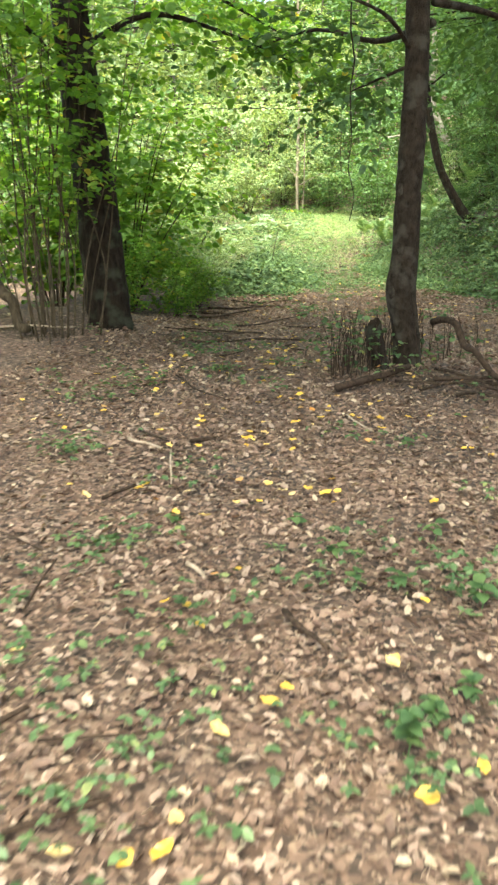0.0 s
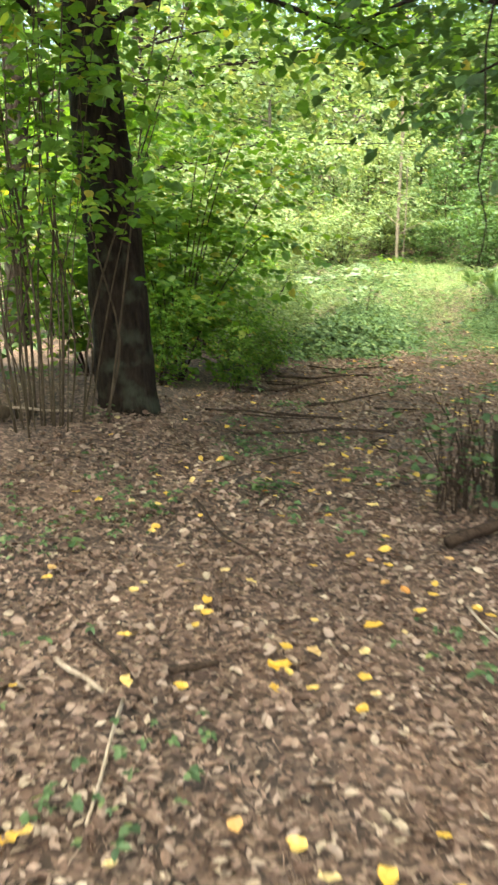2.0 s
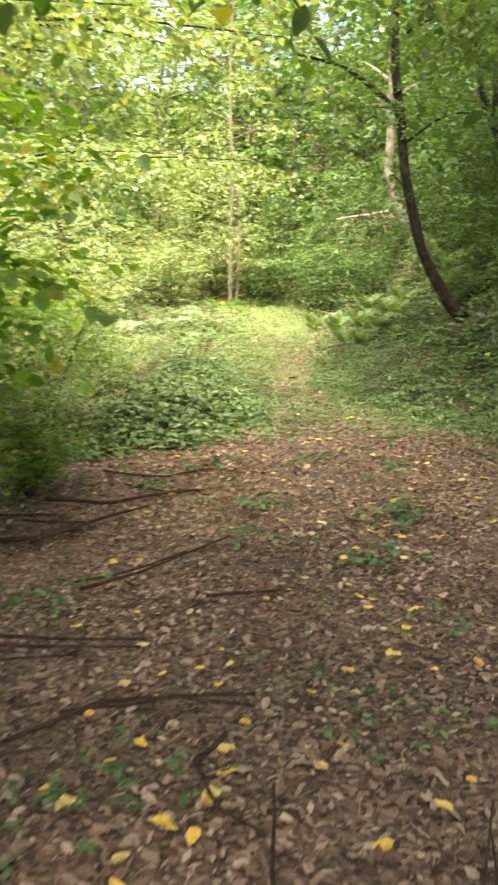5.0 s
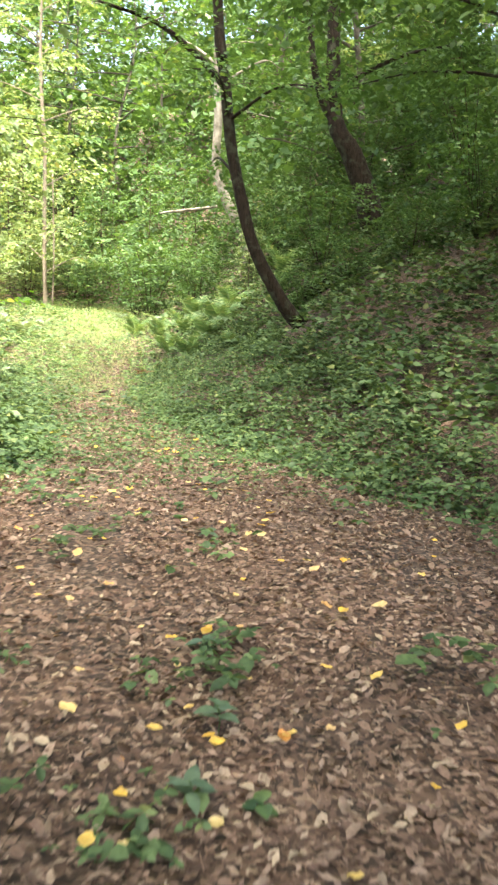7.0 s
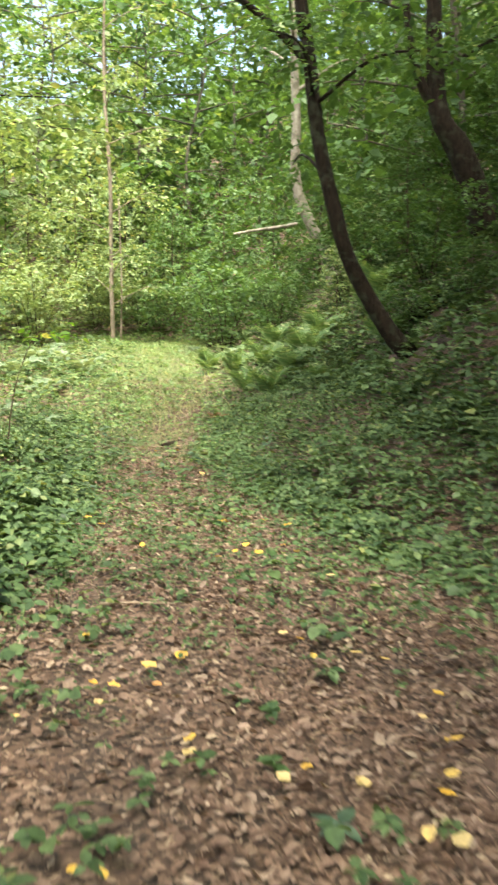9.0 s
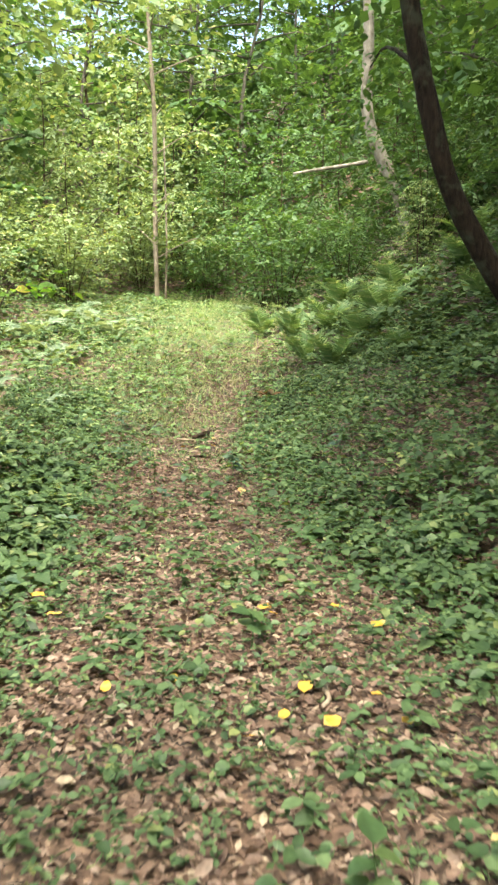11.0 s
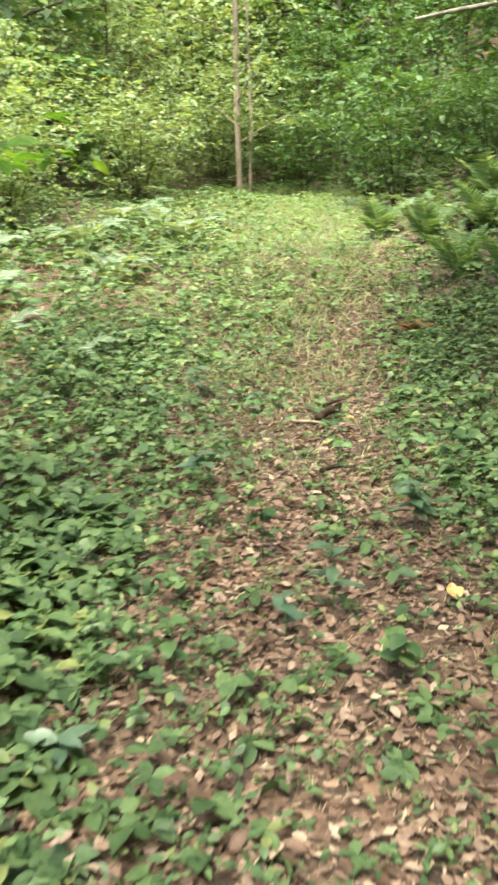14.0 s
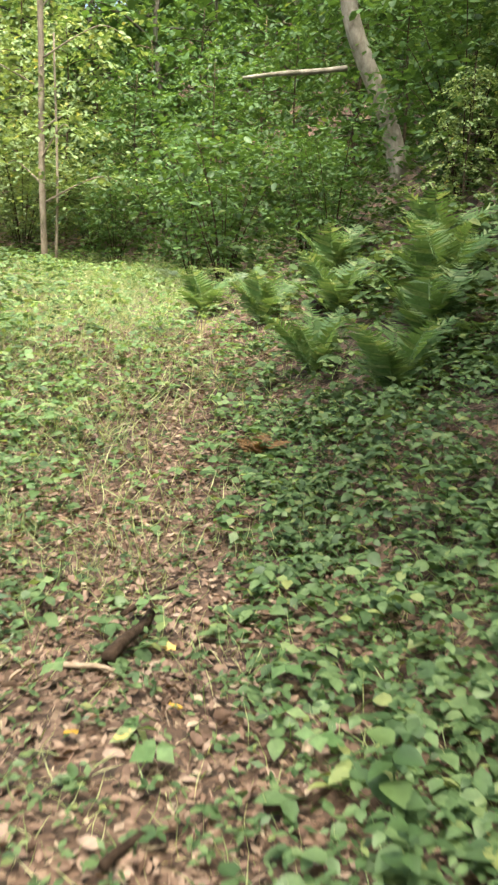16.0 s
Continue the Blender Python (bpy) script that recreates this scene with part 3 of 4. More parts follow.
# the knotted tree beside the trail
KNOT = [(0, 0, -0.15), (0, 0, 0), (-.04, 0, .35), (-.095, 0, .66), (-.075, 0, .95), (-.08, 0, 1.4), (-.07, .02, 1.9), (-.07, .05, 2.5), (-.08, .1, 3.1), (-.05, .2, 4.6), (.0, .3, 7.0), (.1, .3, 10.0)]
KNOT_LIMBS = [([(.05, .1, 2.75), (-.3, .9, 2.75), (-.8, 1.5, 2.95), (-1.4, 2.2, 2.9)], .035, .008), ([(.05, .1, 2.9), (.6, .7, 2.95), (1.4, 1.0, 2.8), (2.2, 1.5, 2.85)], .035, .01),
              ([(.04, .08, 2.5), (-.3, .4, 2.38), (-.55, .7, 2.3)], .018, .006), ([(.06, .12, 3.4), (-.4, -.2, 3.9), (-1.2, .2, 4.2), (-2.0, 1.0, 4.3)], .04, .01)]
rng0 = np.random.default_rng(21)
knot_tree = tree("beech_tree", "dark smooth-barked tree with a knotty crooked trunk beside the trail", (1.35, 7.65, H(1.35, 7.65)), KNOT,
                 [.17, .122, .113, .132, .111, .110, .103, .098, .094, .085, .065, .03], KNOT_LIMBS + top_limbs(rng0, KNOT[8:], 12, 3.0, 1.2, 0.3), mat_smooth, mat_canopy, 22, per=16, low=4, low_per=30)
# the tree behind the hazel stems
OAK = [(0, 0, -0.15), (0, 0, 0), (-.04, 0, .5), (-.10, .02, 1.2), (-.20, .05, 2.0), (-.30, .1, 2.9), (-.4, .1, 4.0), (-.5, .2, 6.5), (-.5, .2, 10.5)]
OAK_LIMBS = [([(-.3, .08, 2.6), (.4, .3, 3.0), (1.1, .5, 2.9), (1.8, .9, 2.7)], .04, .008), ([(-.36, .1, 3.3), (.3, -.8, 3.7), (.9, -1.4, 3.6), (1.4, -1.8, 3.3)], .04, .008),
             ([(-.36, .1, 3.2), (.2, 1.2, 3.5), (.9, 2.2, 3.6), (1.7, 3.2, 3.4)], .05, .01), ([(-.3, .1, 2.4), (-.8, -.5, 2.9), (-1.3, -1.0, 2.9)], .03, .008)]
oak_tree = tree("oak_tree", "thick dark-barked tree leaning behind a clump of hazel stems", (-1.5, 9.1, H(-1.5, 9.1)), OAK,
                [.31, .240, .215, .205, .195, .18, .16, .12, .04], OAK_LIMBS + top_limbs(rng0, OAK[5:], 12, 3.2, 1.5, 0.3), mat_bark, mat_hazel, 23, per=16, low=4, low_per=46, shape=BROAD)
# the curved tree on the bank
BENT = [(.5, 0, -.42), (.16, 0, -.14), (-.2, .05, .16), (-.54, .1, .62), (-.92, .13, 1.3), (-1.15, .16, 2.04), (-1.35, .2, 2.9), (-1.47, .21, 3.8), (-1.6, .23, 4.6), (-1.7, .3, 6.5), (-1.8, .3, 9.0), (-1.8, .3, 11.5)]
BENT_LIMBS = [([(-1.2, .16, 2.3), (-1.3, 1.2, 2.8), (-1.2, 2.4, 2.9)], .03, .008), ([(-1.4, .2, 3.3), (-1.8, -.8, 3.6), (-2.4, -1.8, 3.4)], .03, .008), ([(-1.4, .2, 3.2), (-.8, -.6, 3.6), (-.1, -1.2, 3.5)], .03, .008), ([(-1.45, .2, 3.7), (-1.9, .2, 4.1), (-2.6, .1, 4.5), (-3.5, -.2, 4.6)], .07, .02), ([(-1.5, .3, 6.0), (-2.6, -.4, 6.4), (-3.8, -1, 6.2)], .06, .02), ([(-1.4, .3, 5.2), (-.4, -.8, 5.6), (.6, -1.4, 5.7)], .05, .015)]
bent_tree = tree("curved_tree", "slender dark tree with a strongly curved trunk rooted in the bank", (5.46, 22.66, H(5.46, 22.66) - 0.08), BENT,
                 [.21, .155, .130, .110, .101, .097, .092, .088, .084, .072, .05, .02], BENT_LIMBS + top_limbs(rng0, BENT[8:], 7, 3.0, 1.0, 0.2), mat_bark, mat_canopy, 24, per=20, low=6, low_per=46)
# the forked tree higher on the bank
FORK = [(.3, 0, -.6), (.2, 0, 0), (-.1, 0, .85), (-.45, 0, 1.6), (-.85, 0, 2.25), (-.95, .1, 4.0), (-1.0, .2, 6.8), (-1.1, .2, 10.0)]
FORK_LIMBS = [([(-.8, 0, 2.15), (-1.15, 0, 2.6), (-1.4, 0, 3.4), (-1.6, 0, 4.8)], .11, .05), ([(-.9, .1, 2.8), (.2, -.6, 3.4), (1.2, -1.2, 3.6)], .06, .02)]
fork_tree = tree("forked_tree", "stout forked tree leaning from the wooded bank", (7.9, 26.2, H(7.9, 26.2)), FORK, [.38, .30, .25, .22, .17, .13, .1, .03],
                 FORK_LIMBS + top_limbs(rng0, FORK[5:], 7, 3.2, 1.0, 0.1), mat_bark, mat_canopy, 25, per=20, low=2, low_per=40)
# the straight pole at the end of the clearing, bark painted sunlit
POLE = [(0, 0, -.2), (0, 0, 0), (-.05, 0, 2.0), (-.05, 0, 5.0), (-.2, 0, 8.0), (-.1, 0, 12.0)]
pole_tree = tree("young_ash_tree", "thin straight pale-barked young tree standing in the clearing", (1.55, 38.5, H(1.55, 38.5)), POLE, [.10, .07, .065, .06, .05, .02],
                 [([(.22, 0, -.05), (.26, 0, 1.8), (.2, 0, 4.5)], .035, .02)] + [(l, .022, .006) for l, a, b in top_limbs(rng0, POLE[1:], 16, 1.7, 0.7, 0.12)], mat_lit_bark, mat_sunlit, 26, per=14, leaf=0.14)
# pale kinked trunk on the far slope
BIRCH = [(1.15, 0, -.6), (1.0, 0, .6), (.75, 0, 1.5), (.35, 0, 2.3), (.05, 0, 2.9), (-.12, 0, 3.6), (-.12, 0, 5.0), (-.2, .1, 7.5), (-.1, .1, 11.0)]
birch_tree = tree("birch_tree", "grey-white birch with a kinked trunk on the far slope", (6.3, 33.6, H(6.3, 33.6)), BIRCH, [.2, .17, .15, .14, .14, .13, .12, .09, .03],
                  top_limbs(rng0, BIRCH[6:], 8, 2.4, 1.0, 0.1), mat_pale, mat_canopy, 27, per=16, leaf=0.12)


# wayside trees whose boughs hang over the trail
def bough_tree(name, label, x, y, boughs, seed, leafmat, tall=11.0, r=0.16, per=64, leaf=0.095, tops=14):
    rng = np.random.default_rng(seed)
    line = [(0, 0, -.2), (0, 0, 0), (.05, 0, 1.5), (.1, .05, 3.2), (.0, .1, 5.5), (.1, .1, 8.0), (.1, .1, tall)]
    limbs = []
    for h0, dx, dy, dz in boughs:
        s = np.array([.08, .04, h0])
        e = np.array([dx, dy, dz])
        limbs.append(([s, s + e * np.array([.35, .35, .75]), s + e * np.array([.7, .7, 1.05]), s + e], .028, .005))
    return tree(name, label, (x, y, H(x, y)), line, [r * 1.5, r * 1.15, r, r * .9, r * .75, r * .5, .02], limbs + top_limbs(rng, line[3:], tops, 3.4, 1.2, 0.25), mat_bark, leafmat, seed + 1, leaf=leaf, per=18, low=len(boughs), low_per=per)


bough_tree("hornbeam_tree", "leafy tree whose low boughs hang over the trail", -4.7, 14.6, [(2.6, 4.4, -.9, 1.0), (3.0, 5.7, .4, .8), (2.4, 4.0, .8, 1.2), (3.0, 5.1, 1.8, 1.0), (3.2, 3.8, -2.4, .5), (2.8, 6.0, -1.4, .9)], 41, mat_sunlit, tops=7)
bough_tree("hornbeam_tree", "leafy tree whose low boughs hang over the trail", -4.6, 21.0, [(3.1, 4.8, 0, .7), (2.9, 5.6, -1.1, .7), (3.2, 6.0, 1.1, .6), (2.8, 3.8, -2.1, .7), (3.1, 5.2, 2.3, .8)], 43, mat_sunlit, tops=5)
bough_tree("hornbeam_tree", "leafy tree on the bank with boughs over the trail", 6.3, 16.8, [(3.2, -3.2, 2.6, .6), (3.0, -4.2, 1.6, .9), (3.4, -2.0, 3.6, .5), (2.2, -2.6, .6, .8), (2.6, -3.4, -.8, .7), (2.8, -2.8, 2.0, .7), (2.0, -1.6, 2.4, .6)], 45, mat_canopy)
for x, y, sd in ((3.3, -0.8, 71), (-3.5, 1.0, 73), (5.0, 15.2, 75), (7.8, 17.5, 79), (10.2, 20.8, 83), (10.8, 25.5, 85)):
    rs = np.random.default_rng(sd)
    line = [(0, 0, -.3), (0, 0, 0), (.05, 0, 3.0), (.0, .1, 6.5), (.1, .1, 9.5), (.1, .1, 13.0)]
    tree("added_shade_tree", "tall beech whose high spreading crown shades the trail", (x, y, H(x, y)), line, [.3, .22, .18, .15, .1, .03],
         [(l, .07, .015) for l, a, b in top_limbs(rs, line[3:], 22, 5.2, 0.8, 0.02)], mat_smooth, mat_canopy, sd + 1, leaf=0.24, per=16, length=1.5, shape=BROAD)
for x, y, sd in ((3.5, 4.0, 51), (-3.5, 4.6, 53), (3.9, 7.6, 55)):
    bough_tree("hornbeam_tree", "tall leafy tree added out of view to shade the trail", x, y, [(5.0, -1.2 * x, 1.5, 1.5), (5.6, -1.0 * x, 3.0, 1.2), (6.4, -1.3 * x, -.4, 1.4), (4.8, -.6 * x, 3.6, 1.5)], sd, mat_canopy, leaf=0.13)
bough_tree("hornbeam_tree", "leafy tree on the bank with boughs over the trail", 5.2, 11.0, [(3.0, -3.0, 3.2, .5), (3.2, -4.2, 3.6, .4), (2.9, -1.5, 4.2, .6), (2.4, -2.6, 1.6, .9), (2.8, -3.6, .4, .8), (2.4, -1.8, 2.8, .7), (2.7, -3.4, 2.4, .7)], 47, mat_canopy)


# ---- woodland behind ----
def wood():
    """Leafy woodland: dense trees round the clearing and up the far slope, a few more on the other sides."""
    rng = np.random.default_rng(61)
    protos = []
    for k in range(4):
        line = [(0, 0, -.4), (0, 0, 0), (rng.uniform(-.2, .2), 0, 2.5), (rng.uniform(-.4, .4), rng.uniform(-.3, .3), 6), (rng.uniform(-.5, .5), 0, 10), (0, 0, 13.5)]
        limbs = top_limbs(rng, line[1:], 30, 2.9, 0.5, 0.06)
        protos.append(tree("woodland_tree", "tall slender woodland tree with layered green foliage", (0, 0, 0), line, [.13, .095, .08, .065, .045, .015], limbs,
                           (mat_grey, mat_stem, mat_grey, mat_grey)[k], (mat_canopy, mat_sunlit, mat_sunlit, mat_canopy)[k], 70 + k, leaf=0.31, per=8, length=1.3, count=11, group="woodland trees", shape=LOZENGE, limb_seg=3, limb_sub=2))
    ahead = lambda x, y: y > 26 and -0.33 * (y - 2) - 3 < x < 0.42 * (y - 2) + 4
    spots = []
    for _ in range(9000):
        x, y = rng.uniform(-26, 32), rng.uniform(-12, 74)
        if abs(x - trail(y)) < 5.2 and y < 43:
            continue
        if 20 < y < 40 and -7 < x < 4.6:
            continue
        if any((x - a) ** 2 + (y - b) ** 2 < (10 if ahead(x, y) else 45) for a, b in spots):
            continue
        spots.append((x, y))
    spots = sorted(spots, key=lambda p: not ahead(*p))[:62]
    for i, (x, y) in enumerate(spots):
        k = i % 4
        if x > 3 and k in (1, 2):
            k = 3 * (i % 2)
        m = Matrix.LocRotScale((x, y, H(x, y)), Euler((0, 0, rng.uniform(0, 6.28))), None)
        if i < 4:
            protos[i].matrix_basis = m
        else:
            copy_thing(protos[k], m)


wood()


def sapling(label, seed, tall, reach, mat, n=24, leaf=0.13):
    """A young beech: thin stem and level plates of foliage from the ground up."""
    rng = np.random.default_rng(seed)
    line = [(0, 0, -.2), (0, 0, 0), (.06, .03, tall * .3), (-.05, .02, tall * .65), (0, 0, tall)]
    t = thing("beech_sapling", 0, 0, 0, label, "tree", "saplings round the clearing")
    child("trunk", np_mesh("trunk", *tube(line, [.05, .04, .032, .022, .006], 6, .03, rng, 3), mat_stem, True), t)
    limbs = []
    for k in range(n):
        u = (k + rng.uniform(0, .8)) / n
        z = tall * (.06 + .92 * u)
        a = k * 2.4 + rng.uniform(-.4, .4)
        r = reach * (1.0 - .65 * u ** 1.5) * rng.uniform(.7, 1.2)
        v = np.array([math.cos(a), math.sin(a), 0])
        s0 = np.array([0, 0, z])
        limbs.append([s0, s0 + v * r * .45 + np.array([0, 0, .10]), s0 + v * r * .8 + np.array([0, 0, .06]), s0 + v * r - np.array([0, 0, .12])])
    for p in limbs:
        child("limb", np_mesh("limb", *tube(p, [.014, .01, .007, .003], 3, 0, None, 1), mat_stem, True), t)
    child("crown", np_mesh("crown", *crown_sprays(rng, limbs, 9, leaf, 0.62, 10, 1.0, 0.30, OVAL, 0.15, flat=0.10, tilt=0.34), mat), t)
    return t


def bush_mesh(rng, stems, spread, tall, per, leaf, length, count, shape=OVAL, droop=0.3):
    lines = []
    for k in range(stems):
        a = k * 2.4 + rng.uniform(-.5, .5)
        r = spread * rng.uniform(.35, 1)
        h = tall * rng.uniform(.55, 1.1)
        lines.append([(0.06 * math.cos(a), 0.06 * math.sin(a), -.05), (.35 * r * math.cos(a), .35 * r * math.sin(a), .45 * h), (.75 * r * math.cos(a), .75 * r * math.sin(a), .85 * h), (r * math.cos(a), r * math.sin(a), h)])
    return lines, crown_sprays(rng, lines, per, leaf, length, count, 1.0, droop, shape, 0.12)


def bush(name, label, seed, stems, spread, tall, per, leaf, length, count, mat, shape=OVAL, group="", r=0.010):
    rng = np.random.default_rng(seed)
    lines, fol = bush_mesh(rng, stems, spread, tall, per, leaf, length, count, shape)
    t = thing(name, 0, 0, 0, label, "shrub", group)
    for pts in lines:
        child("stem", np_mesh("stem", *tube(pts, np.linspace(r, r * .35, 4), 5, 0, None, 2), mat_stick, True), t)
    child("foliage", np_mesh("foliage", *fol, mat), t)
    return t


def place(ob, x, y, turn=0.0, size=1.0, sink=0.0):
    ob.matrix_basis = Matrix.LocRotScale((x, y, H(x, y) - sink), Euler((0, 0, turn)), (size, size, size))
    return ob


def again(ob, x, y, turn=0.0, size=1.0, sink=0.0):
    c = copy_thing(ob, Matrix.Identity(4))
    return place(c, x, y, turn, size, sink)


# hazel bush behind the dark tree, and its neighbours
hazel = place(bush("hazel_bush", "dense green hazel bush with broad drooping leaves", 81, 14, 1.3, 2.4, 28, 0.1, 0.6, 10, mat_hazel, BROAD), -1.75, 11.9)
again(hazel, -2.9, 12.6, 1.0, 1.2)
again(hazel, -4.2, 10.2, 2.0, 1.25)
again(hazel, -4.8, 7.2, 4.0, 1.2)
again(hazel, -1.0, 11.3, 1.5, .3)
again(hazel, -.85, 12.6, 3.5, .28)
again(hazel, -1.7, 10.9, 5.5, .36)
again(hazel, -1.7, 17.3, 0.5, .52)
again(hazel, -2.4, 15.3, 2.5, .6)
again(hazel, -1.2, 19.2, 3.1, .42)
again(hazel, -2.3, 20.0, 5.1, .75)

# slender hazel shoot leaning over the herbs
SHOOT = [(0, 0, -.05), (.04, 0, .5), (.14, -.02, 1.0), (.34, -.05, 1.45), (.52, -.1, 1.5)]
shoot = thing("hazel_shoot", .3, 21.3, H(.3, 21.3), "slender leaning hazel shoot with bright yellow-green leaves", "shrub")
child("stem", np_mesh("stem", *tube(SHOOT, [.011, .009, .007, .005, .003], 6), mat_stem, True), shoot)
child("foliage", np_mesh("foliage", *crown_sprays(np.random.default_rng(181), [SHOOT[2:]], 9, .095, .26, 5, 1.0, .15, FOLDED, .2, flat=.2), mat_hazel), shoot)

# shrubs round the clearing, their leaves painted pale to look sunlit
light = bush("young_shrub", "young shrub with layered leaves coloured pale as if sunlit", 83, 11, 1.25, 2.2, 22, 0.10, 0.6, 10, mat_sunlit, OVAL, "shrubs round the clearing")
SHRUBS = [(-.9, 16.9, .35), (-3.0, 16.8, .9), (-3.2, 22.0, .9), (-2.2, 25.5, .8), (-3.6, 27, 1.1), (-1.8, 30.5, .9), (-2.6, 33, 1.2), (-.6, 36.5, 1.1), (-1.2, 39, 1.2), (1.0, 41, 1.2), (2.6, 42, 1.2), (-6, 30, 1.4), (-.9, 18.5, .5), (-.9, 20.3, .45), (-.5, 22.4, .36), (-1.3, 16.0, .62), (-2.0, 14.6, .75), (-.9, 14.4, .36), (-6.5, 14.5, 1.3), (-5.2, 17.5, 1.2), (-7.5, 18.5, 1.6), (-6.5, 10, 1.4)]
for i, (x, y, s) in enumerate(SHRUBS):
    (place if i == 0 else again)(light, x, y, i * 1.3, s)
dark = bush("bank_shrub", "shrub on the wooded slope in the darker leaf tone for shade", 85, 11, 1.25, 2.0, 18, 0.115, 0.6, 10, mat_canopy, OVAL, "shrubs on the bank")
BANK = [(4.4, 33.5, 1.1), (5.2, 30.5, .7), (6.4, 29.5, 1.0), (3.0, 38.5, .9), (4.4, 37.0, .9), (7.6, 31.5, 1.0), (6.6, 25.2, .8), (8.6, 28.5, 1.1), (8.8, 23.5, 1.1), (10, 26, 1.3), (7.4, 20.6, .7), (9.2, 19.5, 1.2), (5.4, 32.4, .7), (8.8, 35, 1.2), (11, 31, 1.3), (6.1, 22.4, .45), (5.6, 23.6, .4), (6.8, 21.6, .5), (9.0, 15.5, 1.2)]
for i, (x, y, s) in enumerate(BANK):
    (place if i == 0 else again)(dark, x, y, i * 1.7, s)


lit_sapling = sapling("young beech with level leaf layers coloured pale as if sunlit", 87, 4.6, 1.7, mat_sunlit)
LIT = [(-1.2, 41.5, 1.0), (.3, 43.0, 1.15), (-3.2, 40.5, 1.1), (2.0, 44.0, 1.2), (-4.6, 37.5, 1.1), (-5.4, 33.5, 1.2), (-4.2, 30.2, .9), (-7.2, 40, 1.4), (-2.4, 45, 1.5), (-6.5, 45.5, 1.6), (.8, 47.5, 1.6), (-4.8, 25.4, 1.0), (-4.4, 20.6, .9), (-3.6, 17.2, .8), (-9, 36, 1.5), (-3.1, 35.6, .8), (6.0, 28.6, .33), (6.8, 29.5, .42)]
for i, (x, y, q) in enumerate(LIT):
    (place if i == 0 else again)(lit_sapling, x, y, i * 1.3, q)
shaded_sapling = sapling("young beech with level layers of green leaves", 88, 4.2, 1.8, mat_canopy)
SHADED = [(3.6, 41.0, 1.0), (5.0, 38.6, 1.0), (4.2, 44.0, 1.25), (6.2, 36.4, .9), (6.6, 41.0, 1.2), (8.0, 38.0, 1.2), (7.4, 34.0, .8), (5.9, 46, 1.6), (9.6, 33.0, 1.1), (8.4, 30.4, .75), (9.2, 42, 1.5), (10.6, 29.0, 1.0), (2.9, 48.5, 1.7), (11.4, 36.5, 1.4), (12.2, 32.0, 1.3), (9.4, 25.6, .8), (7.2, 28.0, .6)]
for i, (x, y, q) in enumerate(SHADED):
    (place if i == 0 else again)(shaded_sapling, x, y, i * 1.9, q)


# ---- ferns ----
def frond_mesh(rng, length, mat, droop):
    s = np.linspace(0, 1, 43)
    line = np.stack([length * (s * 0.75), 0.02 * np.sin(6 * s), length * (0.75 * s - droop * s ** 2.2)], -1)
    tan = unit(np.gradient(line, axis=0))
    k = np.arange(6, 43, 2)
    w = length * 0.24 * np.sin(np.clip((s[k] - 0.08) * 1.08, 0, 1) ** 0.6 * math.pi) ** 0.8 + 0.012
    out = [tube(line[::7], np.linspace(0.006, 0.0015, len(line[::7])), 4, 0, None, 2)]
    for sg in (1, -1):
        d = tan[k] * 0.45 + np.array([0, sg, 0]) + rng.normal(0, 0.09, (len(k), 3)) - np.array([0, 0, 0.12])
        up = np.cross(tan[k], np.array([0, 1.0, 0])) * -1
        out.append(leaves(line[k], d, up, w * rng.uniform(0.85, 1.1, len(k)), PINNA))
    return np_mesh("frond", *merge(out), mat)


def fern(label, seed, n, length, mat, droop=0.55):
    rng = np.random.default_rng(seed)
    me = [frond_mesh(rng, length * q, mat, droop * rng.uniform(.85, 1.15)) for q in (1.0, 0.85, 0.7)]
    t = thing("fern", 0, 0, 0, label, "fern", "ferns")
    for i in range(n):
        f = child("frond", me[i % 3], t)
        f.matrix_basis = pose(0, 0, 0, rng.uniform(-14, 14), rng.uniform(-34, -2), i * 360 / n + rng.uniform(-16, 16))
    return t


green_fern = fern("green fern with arching feathered fronds on the bank foot", 91, 11, 0.95, mat_fern, 0.42)
FERNS = [(3.95, 25.1, 1.0), (4.4, 25.7, 1.1), (3.75, 26.2, .9), (4.9, 26.6, 1.2), (4.3, 27.4, 1.1), (5.4, 27.8, 1.3), (3.9, 28.6, 1.0), (5.9, 26.0, 1.1), (4.8, 29.2, 1.2), (5.6, 24.4, .9), (4.6, 24.4, .7), (6.5, 27.5, 1.3), (3.6, 30.5, 1.1)]
for i, (x, y, s) in enumerate(FERNS):
    (place if i == 0 else again)(green_fern, x, y, i * 0.9, s * 0.85)
bracken = fern("pale sunlit bracken with wide drooping fronds", 93, 7, 1.05, mat_bracken, 0.62)
BRACKEN = [(-.3, 24.5, .9), (-1.1, 23.4, .9), (-.9, 26.2, 1.1), (.2, 27.2, 1.0), (-1.9, 24.8, 1.1), (.9, 29.5, 1.1), (-.4, 29.0, 1.2), (-1.6, 28.2, 1.3), (.2, 32, 1.0), (-1.4, 21.2, .8), (-2.0, 20.6, 1.0), (-.2, 31, 1.3), (-.2, 34.5, 1.1), (-3, 29.5, 1.4), (-1.2, 16.6, .7), (-1.7, 15.5, .8), (-1.6, 18.2, .8), (.4, 24.0, .7), (-2.3, 17.2, .9), (3.6, 34.4, .8), (4.3, 31.8, .8)]
for i, (x, y, s) in enumerate(BRACKEN):
    (place if i == 0 else again)(bracken, x, y, i * 1.1, s * 0.85)


# ---- by the trees at the start ----
def rod(pts, r0, r1, seg=6, rng=None, wobble=0.0):
    return tube(pts, np.linspace(r0, r1, len(pts)), seg, wobble, rng, 4)


